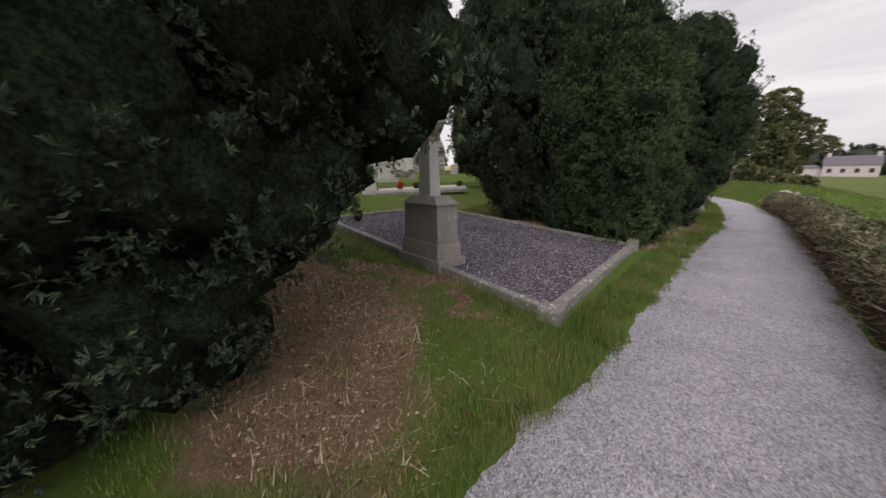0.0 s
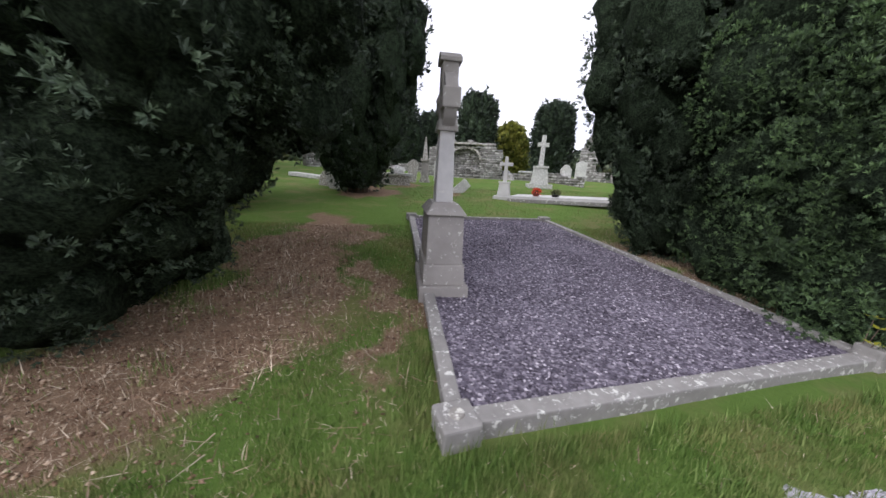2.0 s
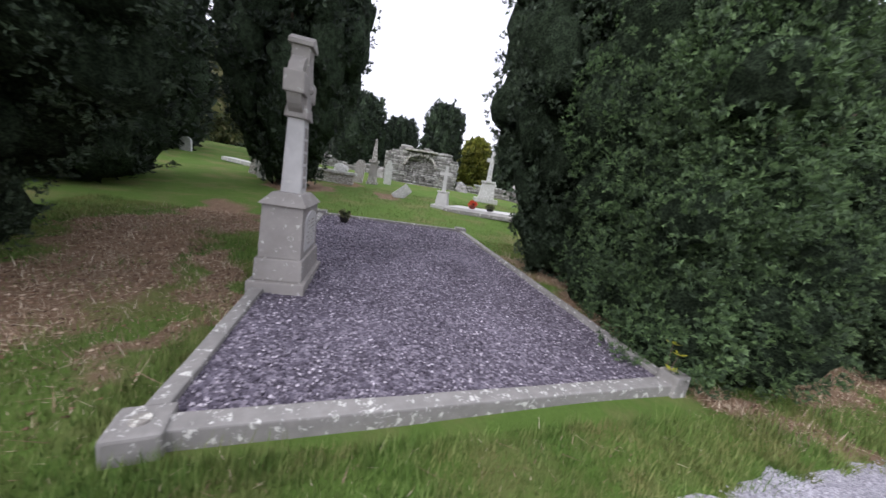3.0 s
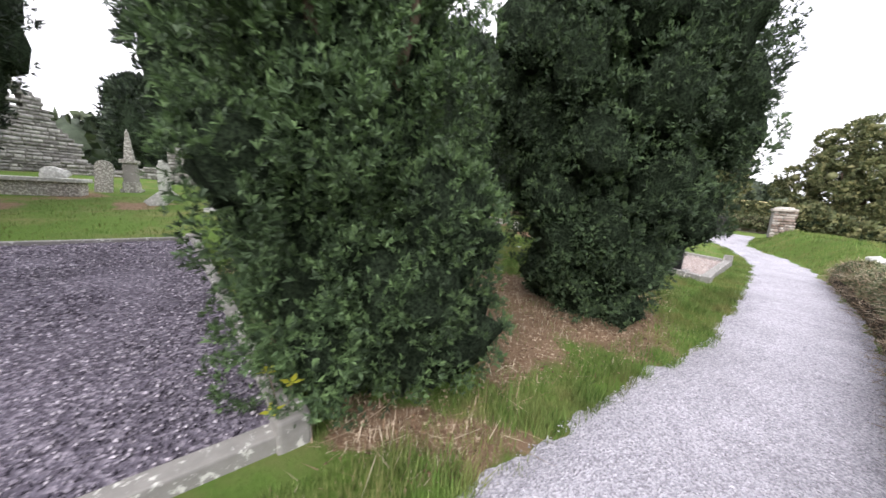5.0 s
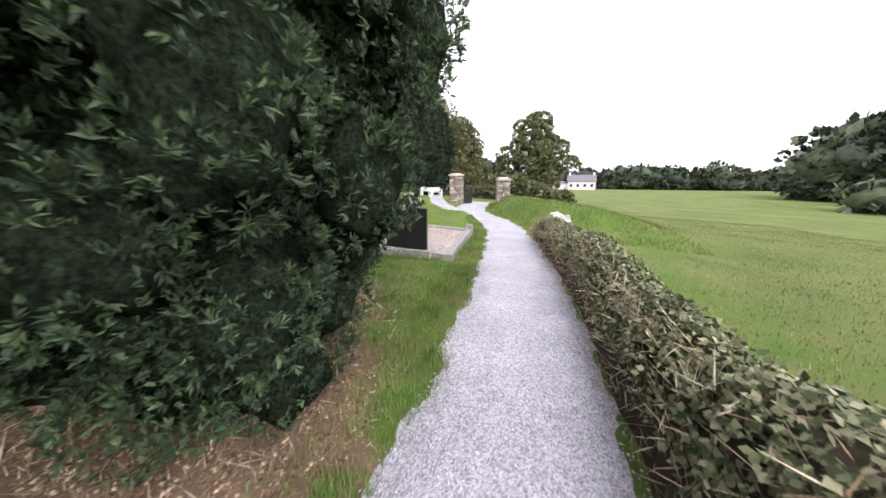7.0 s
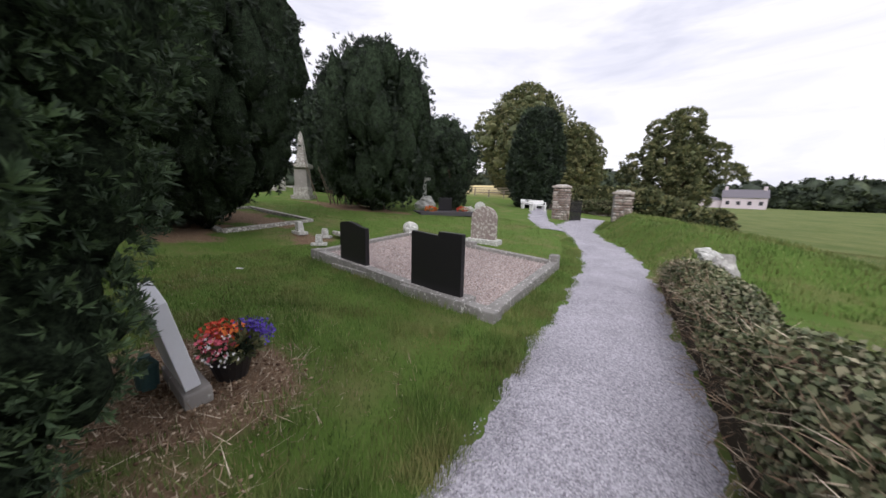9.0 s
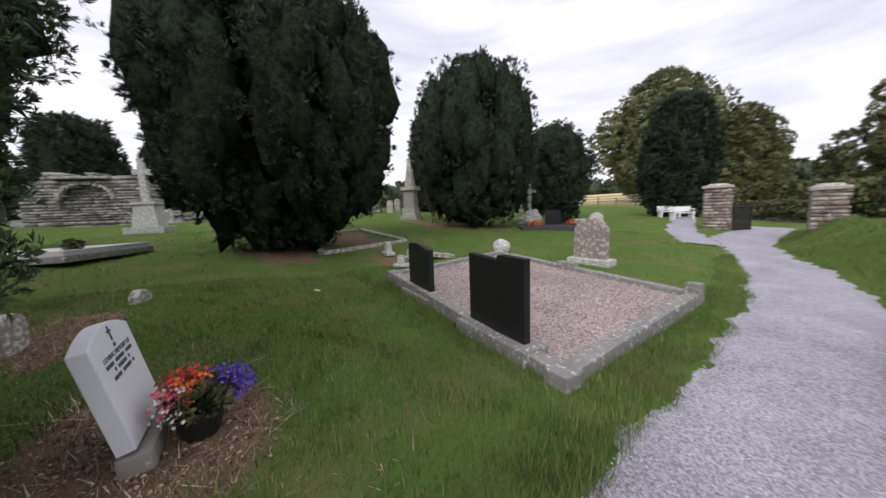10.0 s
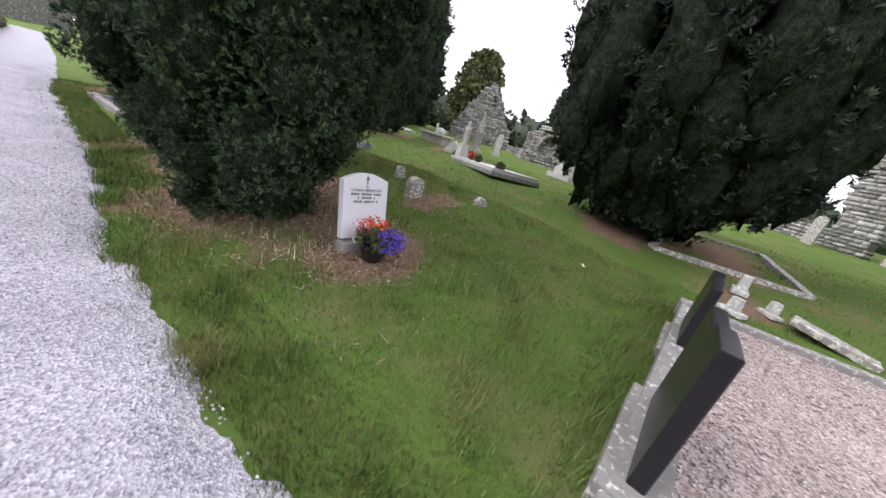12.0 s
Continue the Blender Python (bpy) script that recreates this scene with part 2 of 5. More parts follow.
def quads(name, verts, faces, materials, slots=None, smooth=None):
    """A mesh of quads from arrays, quickly."""
    me = bpy.data.meshes.new(name)
    verts, faces = np.asarray(verts, np.float32), np.asarray(faces, np.int32)
    n = faces.shape[1]
    me.vertices.add(len(verts))
    me.vertices.foreach_set("co", verts.ravel())
    me.loops.add(faces.size)
    me.loops.foreach_set("vertex_index", faces.ravel())
    me.polygons.add(len(faces))
    me.polygons.foreach_set("loop_start", np.arange(0, faces.size, n, dtype=np.int32))
    me.polygons.foreach_set("loop_total", np.full(len(faces), n, np.int32))
    for m in materials:
        me.materials.append(m)
    if slots is not None:
        me.polygons.foreach_set("material_index", np.asarray(slots, np.int32))
    me.update(calc_edges=True)
    if smooth is not None:
        me.polygons.foreach_set("use_smooth", np.asarray(smooth, bool))
    return me


def thing(name, m, label, category, group="", kind=""):
    ob = new(name)
    ob.empty_display_size = 0.1
    ob.matrix_world = m
    return tagged(ob, label, category, group, kind)


def part(name, bm, material, parent, label=""):
    """Links a bmesh as one mesh object under a thing or a part."""
    me = bpy.data.meshes.new(name)
    bm.to_mesh(me)
    bm.free()
    me.materials.append(material)
    ob = new(name, me)
    ob.parent = parent
    if label:
        tagged(ob, label)
    return ob


def part_data(name, me, parent, label=""):
    ob = new(name, me)
    ob.parent = parent
    if label:
        tagged(ob, label)
    return ob


def block(sx, sy, sz, x=0, y=0, z=0, taper=1.0, bevel=0.012, turn=0.0, rough=0.0, tilt=0.0):
    """A box standing at (x, y, z), with worn edges; taper narrows its top."""
    bm = bmesh.new()
    bmesh.ops.create_cube(bm, size=1)
    for v in bm.verts:
        k = taper if v.co.z > 0 else 1.0
        v.co = Vector((v.co.x * sx * k, v.co.y * sy * k, (v.co.z + 0.5) * sz))
    if bevel:
        bmesh.ops.bevel(bm, geom=bm.edges[:], offset=bevel, segments=2, profile=0.6, affect="EDGES")
    if rough:
        bmesh.ops.subdivide_edges(bm, edges=[e for e in bm.edges if e.calc_length() > 0.12], cuts=3, use_grid_fill=True)
        for v in bm.verts:
            v.co += noise.noise_vector(v.co * 5 + Vector((x, y, sz))) * rough
    bmesh.ops.transform(bm, matrix=pose(x, y, z, tilt, 0, turn), verts=bm.verts)
    return bm


def outline(points, depth, bevel=0.01, x=0, y=0, z=0, turn=0.0):
    """An upright slab from an outline in (x, z), of the given depth along y."""
    bm = bmesh.new()
    front = [bm.verts.new((a, -depth / 2, b)) for a, b in points]
    face = bm.faces.new(front)
    out = bmesh.ops.extrude_face_region(bm, geom=[face])
    bmesh.ops.translate(bm, verts=[v for v in out["geom"] if isinstance(v, bmesh.types.BMVert)], vec=(0, depth, 0))
    bmesh.ops.recalc_face_normals(bm, faces=bm.faces)
    if bevel:
        edges = [e for e in bm.edges if e.calc_face_angle(0) > 0.6]
        bmesh.ops.bevel(bm, geom=edges, offset=bevel, segments=2, profile=0.6, affect="EDGES")
    bmesh.ops.transform(bm, matrix=pose(x, y, z, 0, 0, turn), verts=bm.verts)
    return bm


def lump(rx, ry, rz, x=0, y=0, z=0, rough=0.2, detail=2, seed=0.0):
    """An uneven boulder."""
    bm = bmesh.new()
    bmesh.ops.create_icosphere(bm, subdivisions=detail, radius=1)
    for v in bm.verts:
        k = 1 + rough * noise.noise(v.co * 1.7 + Vector((seed, seed * 2, 3)))
        v.co = Vector((v.co.x * rx * k + x, v.co.y * ry * k + y, v.co.z * rz * k + z))
    return bm


def rod(a, b, ra, rb, sides=8):
    """A tapered rod from a to b."""
    a, b = Vector(a), Vector(b)
    d = b - a
    bm = bmesh.new()
    bmesh.ops.create_cone(bm, cap_ends=True, segments=sides, radius1=ra, radius2=rb, depth=d.length)
    turn = d.to_track_quat("Z", "Y").to_matrix().to_4x4()
    bmesh.ops.transform(bm, matrix=Matrix.Translation((a + b) / 2) @ turn, verts=bm.verts)
    return bm


def joined(*parts_):
    """One bmesh out of several."""
    bm = bmesh.new()
    for p in parts_:
        me = bpy.data.meshes.new("piece")
        p.to_mesh(me)
        p.free()
        bm.from_mesh(me)
        bpy.data.meshes.remove(me)
    return bm


# ---- the lie of the land ----
LEFT_EDGE = ((-40, -2.6), (-10, -1.5), (0, -0.85), (1.1, -0.76), (2.3, -0.64), (5, -0.62), (8.5, -0.6), (9.5, -0.53), (10.5, -0.42), (11.9, -0.33), (13.5, -0.46), (14.2, -0.48), (15.4, -0.58), (17.6, -0.74), (19.6, -0.98), (21.5, -1.4), (23.5, -2.05), (25.5, -2.85), (28, -3.95), (30.3, -4.3), (33, -4.4), (38, -4.8))
RIGHT_EDGE = ((-40, -0.6), (-10, 0.7), (0, 1.3), (8, 1.2), (14, 1.12), (16, 0.93), (19, 0.6), (22, 0.02), (24, -0.65), (26, -1.5), (28.5, -2.2), (31, -2.4), (38, -2.9))


def left_edge(y):
    return np.interp(y, [p[0] for p in LEFT_EDGE], [p[1] for p in LEFT_EDGE])


def right_edge(y):
    return np.interp(y, [p[0] for p in RIGHT_EDGE], [p[1] for p in RIGHT_EDGE])


def ease(v):
    v = np.clip(v, 0, 1)
    return v * v * (3 - 2 * v)


def ground_z(x, y):
    """Height of the land: the path lies at 0, the churchyard a little above it, the pasture falls away."""
    x, y = np.asarray(x, float), np.asarray(y, float)
    out_left, out_right = left_edge(y) - x, x - right_edge(y)
    bank = 0.05 + 0.10 * ease((y - 7.5) / 2.5) * (1 - ease((y - 13) / 2))
    slope = 0.075 - 0.05 * np.exp(-((y - 15) / 2.8) ** 2) * (1 - ease((-x - 5.2) / 3.4)) - 0.03 * ease((y - 24) / 8)
    z = bank * ease(out_left / 1.2) + slope * np.clip(-x - 1.5, 0, 26) * ease((-x - 1.2) / 1.5)
    mound = 0.95 * ease(out_right / 1.6) * (1 - 0.75 * ease((out_right - 2.2) / 4)) * ease((y - 19.2) / 3) * (1 - ease((y - 30) / 5))
    fall = -0.15 * ease((out_right - 0.8) / 1) - 0.055 * np.clip(out_right - 1.2, 0, 40) * (1 - 0.8 * ease((y - 40) / 70))
    z += np.where(out_right > 0, mound + fall, 0)
    z -= 0.035 * ease(np.minimum(-out_left, -out_right) / 0.15)
    z += 0.045 * np.clip(y - 48, 0, 120) * ease((-x - 2) / 18)
    rough = 0.025 * (np.sin(x * 1.7 + y * 0.6) * np.sin(y * 1.3 - x * 0.4)) * (np.abs(out_left) > 0.1) * ((out_left > 0.2) | (out_right > 0.6))
    return z + rough


LITTER = ((-4.6, 1.35, 3.2, 0.95, -4, 1.0), (-2.2, 0.9, 1.5, 1.1, 10, 0.75), (-3.1, 2.5, 1.3, 0.32, -3, 0.9), (-1.95, 10.75, 1.7, 1.15, 25, 1.0), (-2.2, 9.6, 1.6, 0.9, 40, 0.85), (-1.25, 9.8, 0.7, 0.6, 85, 0.7),
          (-2.2, 12.6, 0.95, 0.68, 25, 1.0, 1), (-8.9, 14.2, 1.8, 1.0, 10, 0.95), (-9.9, 16.2, 1.9, 1.1, 5, 0.95), (-4.4, 11.2, 0.7, 0.6, 0, 0.8), (-1.05, 7.75, 0.42, 0.6, 0, 0.9),
          (-11.6, 21.6, 3.0, 1.2, 20, 0.9), (-12.3, 5.4, 1.4, 0.7, 0, 0.7), (-11.8, 2.2, 1.9, 1.2, 0, 0.8), (-3.6, 7.6, 2.4, 0.75, 0, 0.9), (-6.9, 16.6, 0.9, 0.7, 0, 0.7), (-1.0, 9.0, 0.5, 0.25, 85, 0.5), (-14.5, 3.6, 1.8, 1.0, 0, 0.7), (-1.5, 9.05, 0.9, 0.55, 15, 0.8), (-2.6, 9.0, 1.1, 0.5, 10, 0.75), (-1.1, 11.7, 0.5, 0.6, 0, 0.6))


def litter_at(x, y):
    """How far dead needles and straw cover the grass, 0 to 1."""
    plain_x, plain_y = x, y
    x, y = x + 0.26 * np.sin(2.3 * y + 1.1 * x) + 0.16 * np.sin(5.7 * y - 2 * x) + 0.08 * np.sin(13 * y + 5 * x), y + 0.26 * np.sin(2.1 * x - 0.9 * y) + 0.16 * np.sin(6.1 * x + 3 * y) + 0.08 * np.sin(14 * x - 6 * y)
    best = np.zeros_like(np.asarray(x, float))
    for cx, cy, rx, ry, turn, amount, *even in LITTER:
        c, s = math.cos(radians(turn)), math.sin(radians(turn))
        a, b = (plain_x - cx, plain_y - cy) if even else (x - cx, y - cy)
        u, v = (a * c + b * s) / rx, (-a * s + b * c) / ry
        best = np.maximum(best, amount * (1 - ease((np.hypot(u, v) - 0.45) / 0.9)))
    return best


def gz(x, y):
    return float(ground_z(x, y))


def graded(lo, hi, fine_lo, fine_hi, step, growth=1.16):
    """Coordinates that are close together in the middle and widen outwards."""
    mid = list(np.arange(fine_lo, fine_hi + step / 2, step))
    up, d = [], step
    while (up[-1] if up else mid[-1]) < hi:
        d *= growth
        up.append((up[-1] if up else mid[-1]) + d)
    down, d = [], step
    while (down[-1] if down else mid[0]) > lo:
        d *= growth
        down.append((down[-1] if down else mid[0]) - d)
    return np.array(down[::-1] + mid + up)


def build_ground():
    xs, ys = graded(-1500, 1500, -9, 4, 0.1), graded(-1500, 1500, -2, 22, 0.12)
    gx, gy = np.meshgrid(xs, ys, indexing="ij")
    z = ground_z(gx, gy)
    verts = np.stack([gx, gy, z], -1).reshape(-1, 3)
    nx, ny = len(xs), len(ys)
    i = (np.arange(nx - 1)[:, None] * ny + np.arange(ny - 1)[None, :]).ravel()
    me = quads("ground", verts, np.stack([i, i + ny, i + ny + 1, i + 1], -1), [M["ground"]], smooth=np.ones(len(i), bool))
    x, y = verts[:, 0], verts[:, 1]
    field = ease((x - right_edge(y) - 1.4) / 2.5)
    field = np.where(y > 19, ease((x - right_edge(y) - 3.5) / 3), field)
    wheat = ease((y - 56) / 2) * (x < -2) * (1 - ease((y - 190) / 10))
    for name, values in (("litter", litter_at(x, y)), ("field", field), ("wheat", wheat)):
        me.attributes.new(name, "FLOAT", "POINT").data.foreach_set("value", values.astype(np.float32))
    tagged(new("ground", me), "mown churchyard grass and pasture with bare brown patches", "ground", kind="structure")


def ragged(t, seed):
    return 0.05 * math.sin(t * 2.3 + seed) + 0.04 * math.sin(t * 5.9 + seed * 2) + 0.03 * math.sin(t * 13.7 + seed * 3)


def build_path():
    ys = np.arange(-40, 36, 0.1)
    rows, n = [], 14
    for y in ys:
        a, b = float(left_edge(y)) + ragged(y, 1), float(right_edge(y)) + ragged(y, 4)
        for k in range(n + 1):
            u = k / n
            x = a + (b - a) * u
            edge = min(u, 1 - u)
            rows.append((x, y, max(gz(x, y) + 0.012, 0.004 + 0.02 * float(ease(edge / 0.3)) if edge > 0.1 else -9) if 0 < k < n else gz(x, y) - 0.01))
    i = (np.arange(len(ys) - 1)[:, None] * (n + 1) + np.arange(n)[None, :]).ravel()
    me = quads("path", rows, np.stack([i, i + 1, i + n + 2, i + n + 1], -1), [M["path"]], smooth=np.ones(len(i), bool))
    tagged(new("path", me), "pale grey crushed gravel footpath with ragged grass edges", "path", kind="structure")
    centre = ((-3.3, 25.6), (-5.6, 30.2), (-7.2, 35.0), (-9.0, 40.5), (-14, 51), (-25, 72))
    verts, side = [], 0.75
    t = np.linspace(0, len(centre) - 1, 120)
    cx, cy = np.interp(t, range(len(centre)), [c[0] for c in centre]), np.interp(t, range(len(centre)), [c[1] for c in centre])
    for k in range(120):
        j = min(k + 1, 119)
        d = Vector((cx[j] - cx[j - 1], cy[j] - cy[j - 1], 0)).normalized()
        for u in (-1, -0.5, 0, 0.5, 1):
            w = side * u + ragged(k * 0.3, 2 + u) * abs(u)
            x, y = cx[k] + d.y * w, cy[k] - d.x * w
            verts.append((x, y, gz(x, y) + (0.03 if abs(u) < 1 else -0.02)))
    i = (np.arange(119)[:, None] * 5 + np.arange(4)[None, :]).ravel()
    me = quads("path_branch", verts, np.stack([i, i + 1, i + 6, i + 5], -1), [M["path"]])
    tagged(new("path_branch", me), "narrower gravel path that branches off towards the benches", "path", kind="structure")


def chips(name, n, place, size, material, parent=None, label="", category="", seed=1):
    """Many loose stones as one mesh; place(rng, n) gives their x, y, z."""
    rng = np.random.default_rng(seed)
    p = place(rng, n)
    n = len(p)
    octa = np.array([(1, 0, 0), (0, 1, 0), (-1, 0, 0), (0, -1, 0), (0, 0, 1), (0, 0, -1)], float)
    r = size * rng.uniform(0.5, 1.2, (n, 1, 1)) * rng.uniform(0.6, 1.3, (n, 6, 1)) * np.array([1, 0.8, 0.5])
    turn = rng.uniform(0, 6.28, n)
    c, s = np.cos(turn), np.sin(turn)
    o = octa[None] * r
    v = np.stack([o[..., 0] * c[:, None] - o[..., 1] * s[:, None], o[..., 0] * s[:, None] + o[..., 1] * c[:, None], o[..., 2]], -1) + p[:, None]
    tri = np.array([(0, 1, 4), (1, 2, 4), (2, 3, 4), (3, 0, 4), (1, 0, 5), (2, 1, 5), (3, 2, 5), (0, 3, 5)])
    f = (tri[None] + 6 * np.arange(n)[:, None, None]).reshape(-1, 3)
    ob = new(name, quads(name, v.reshape(-1, 3), f, [material]))
    if parent:
        ob.parent = parent
    return tagged(ob, label, category, kind="stuff")


def blades(name, n, region, height, width, material, label, keep, seed=1, lean=0.6):
    """Grass blades or straws as one mesh."""
    rng = np.random.default_rng(seed)
    x, y = rng.uniform(region[0], region[1], n), rng.uniform(region[2], region[3], n)
    ok = keep(x, y, rng)
    x, y = x[ok], y[ok]
    n = len(x)
    z = ground_z(x, y)
    turn = rng.uniform(0, 6.28, n)
    tuft = 0.65 + 0.7 * (0.5 + 0.5 * np.sin(x * 3.1 + np.sin(y * 2.3) * 2) * np.sin(y * 3.7 + x))
    h = height * rng.uniform(0.5, 1.3, n) * tuft
    tilt = rng.uniform(0, lean, n)
    dx, dy = np.cos(turn), np.sin(turn)
    w = width * rng.uniform(0.6, 1.3, n)
    a = np.stack([x - dy * w, y + dx * w, z - 0.005], -1)
    b = np.stack([x + dy * w, y - dx * w, z - 0.005], -1)
    tip = np.stack([x + dx * h * tilt, y + dy * h * tilt, z + h * np.sqrt(np.clip(1 - 0.5 * tilt * tilt, 0.1, 1))], -1)
    v = np.stack([a, b, tip], 1).reshape(-1, 3)
    i = 3 * np.arange(n)
    return tagged(new(name, quads(name, v, np.stack([i, i + 1, i + 2], -1), [material])), label, "grass", kind="stuff")


# ---- trees ----
def unit(v):
    return v / np.maximum(np.linalg.norm(v, axis=-1, keepdims=True), 1e-6)


def low_sphere():
    """Verts and quads of a small ball."""
    verts, faces = [], []
    rings, sides = 7, 10
    for i in range(rings + 1):
        a = math.pi * i / rings
        for j in range(sides):
            b = 2 * math.pi * j / sides
            verts.append((math.sin(a) * math.cos(b), math.sin(a) * math.sin(b), math.cos(a)))
    for i in range(rings):
        for j in range(sides):
            faces.append((i * sides + j, (i + 1) * sides + j, (i + 1) * sides + (j + 1) % sides, i * sides + (j + 1) % sides))
    return np.array(verts), np.array(faces)


def foliage(lobes, count, leaves, length, width, rng, up=0.4, spread=0.8, core=0.8, depth=0.25, open_=0.0, slim=False, tuft=0.0, tuft_n=7, rear=1.0, high=(99, 1.0)):
    """Sprigs of leaves over a heap of ellipsoid lobes (x, y, z, r, rz), with a dark core in each lobe; tuft gathers them into
    rounded sprays of that size, rear is the share that grows on the side turned from the path,
    high the share above a height."""
    lobes = np.asarray(lobes, float)
    if tuft:
        count = count // tuft_n
    c, r = lobes[:, :3], lobes[:, [3, 3, 4]]
    area = r[:, 0] * (r[:, 0] + 2 * r[:, 2]) * np.where(c[:, 2] > high[0], high[1], 1.0)
    found = []
    for _ in range(12):
        which = rng.choice(len(lobes), count, p=area / area.sum())
        d = unit(rng.normal(size=(count, 3)))
        q = c[which] + d * r[which] * (1 - depth * rng.random(count)[:, None] ** 2)
        inside = np.zeros(count, bool)
        for k in range(len(lobes)):
            inside |= (((q - c[k]) / (r[k] * 0.8)) ** 2).sum(1) < 1
        found.append(np.concatenate([q, unit(d / r[which])], 1)[~inside])
        if sum(len(k) for k in found) >= count:
            break
    found = np.concatenate(found)[:count]
    p, normal = found[:, :3], found[:, 3:]
    if open_:
        hole = np.sin(p[:, 0] * 1.9) * np.sin(p[:, 1] * 2.1 + 1) * np.sin(p[:, 2] * 1.7 + 2)
        p, normal = p[hole < 1 - open_], normal[hole < 1 - open_]
    if rear < 1:
        keep = (normal[:, 0] > -0.25) | (rng.random(len(p)) < rear)
        p, normal = p[keep], normal[keep]
    if tuft:
        p, normal = np.repeat(p, tuft_n, 0), np.repeat(normal, tuft_n, 0)
        swell = np.repeat(rng.uniform(0.6, 1.4, (len(p) // tuft_n, 1)), tuft_n, 0)
        bend = unit(normal * 0.8 + np.array([0, 0, 0.35]) + 0.62 * rng.normal(size=p.shape))
        p = p + bend * tuft * swell * rng.uniform(0.35, 1.0, (len(p), 1))
        normal = bend
    n = len(p)
    axis = unit(normal + np.array([0, 0, up]) + 0.35 * rng.normal(size=(n, 3)))
    size = rng.uniform(0.6, 1.35, (n, 1, 1))
    ld = unit(axis[:, None] + spread * rng.normal(size=(n, leaves, 3)) * 0.75)
    ll = length * size * rng.uniform(0.6, 1.2, (n, leaves, 1))
    base = p[:, None] + axis[:, None] * (rng.random((n, leaves, 1)) * length * 0.7)
    side = unit(np.cross(ld, rng.normal(size=(n, leaves, 3)))) * width * size
    step = leaves * (2 if slim else 3) + 1
    start = np.arange(n)[:, None] * step
    k = (2 if slim else 3) * np.arange(leaves)[None]
    if slim:
        v = np.stack([base + ld * ll * 0.45 + side, base + ld * ll], 2).reshape(n, leaves * 2, 3)
        f = np.stack([start + 0 * k, start + k + 1, start + k + 2], -1).reshape(-1, 3)
    else:
        v = np.stack([base + ld * ll * 0.5 + side, base + ld * ll, base + ld * ll * 0.45 - side], 2).reshape(n, leaves * 3, 3)
        f = np.stack([start + 0 * k, start + k + 1, start + k + 2, start + k + 3], -1).reshape(-1, 4)
    v = np.concatenate([p[:, None], v], 1)
    verts, faces, slots = [v.reshape(-1, 3)], [f], [np.zeros(len(f), int)]
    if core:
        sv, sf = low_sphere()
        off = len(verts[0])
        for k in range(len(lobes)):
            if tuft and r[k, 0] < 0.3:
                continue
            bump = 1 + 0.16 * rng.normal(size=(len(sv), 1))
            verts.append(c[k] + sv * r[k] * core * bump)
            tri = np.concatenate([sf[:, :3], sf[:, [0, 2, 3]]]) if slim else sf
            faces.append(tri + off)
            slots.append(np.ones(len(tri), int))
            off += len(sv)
    return np.concatenate(verts), np.concatenate(faces), np.concatenate(slots)


def crown_lobes(profile, height, rng, n, lobe=0.3, tall=1.8, base=0.0, columns=0):
    """Lobes that fill a crown of the given profile of (share of height, radius)."""
    hs, rs = [p[0] * height for p in profile], [p[1] for p in profile]
    out = []
    big = max(rs)
    for k in range(n):
        h = base + (height - base) * ((k + 0.5) / n)
        R = float(np.interp(h, hs, rs))
        a = k * 2.39996 + rng.uniform(-0.3, 0.3)
        lr = max(0.18, min(lobe * big, 0.75 * R)) * rng.uniform(0.8, 1.2)
        lz = lr * tall * rng.uniform(0.8, 1.2)
        lz = min(lz, max(0.2, (height - h) * 0.9 + 0.25), max(0.25, h - base + 0.3))
        d = max(R - lr, 0.0) * rng.uniform(0.88, 1.03)
        out.append((d * math.cos(a), d * math.sin(a), h, lr, lz))
    for k in range(n // 3):
        h = base + (height - base) * (k + 0.7) / (n // 3 + 0.8)
        R = float(np.interp(h, hs, rs)) * 0.62
        out.append((0, 0, h, max(R, 0.15), max(R, 0.3)))
    for k in range(columns):
        a, d = rng.uniform(0, 6.28), big * 0.75 * math.sqrt(rng.random())
        lr = rng.uniform(0.16, 0.26)
        out.append((d * math.cos(a), d * math.sin(a), height * rng.uniform(0.86, 0.97) - 0.16 * d * d / big, lr, lr * rng.uniform(3, 5)))
    return out


def trunk_mesh(height, radius, limbs, rng, reach=1.0, lean=0.1):
    """A tapered, forked trunk."""
    bits = []
    for k in range(limbs):
        a = k * 2.4 + rng.uniform(-0.4, 0.4)
        p, r = Vector((radius * 0.5 * math.cos(a), radius * 0.5 * math.sin(a), -0.1)), radius * rng.uniform(0.6, 0.85)
        for s in range(5):
            q = p + Vector((math.cos(a) * reach * 0.12 * (s + 0.5) * rng.uniform(0.6, 1.4), math.sin(a) * reach * 0.12 * (s + 0.5) * rng.uniform(0.6, 1.4), height / 5))
            bits.append(rod(p, q, r, r * 0.78, 8))
            p, r = q - Vector((0, 0, 0.02)), r * 0.78
    return joined(*bits)


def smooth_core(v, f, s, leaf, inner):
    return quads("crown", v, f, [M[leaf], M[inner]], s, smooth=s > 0)


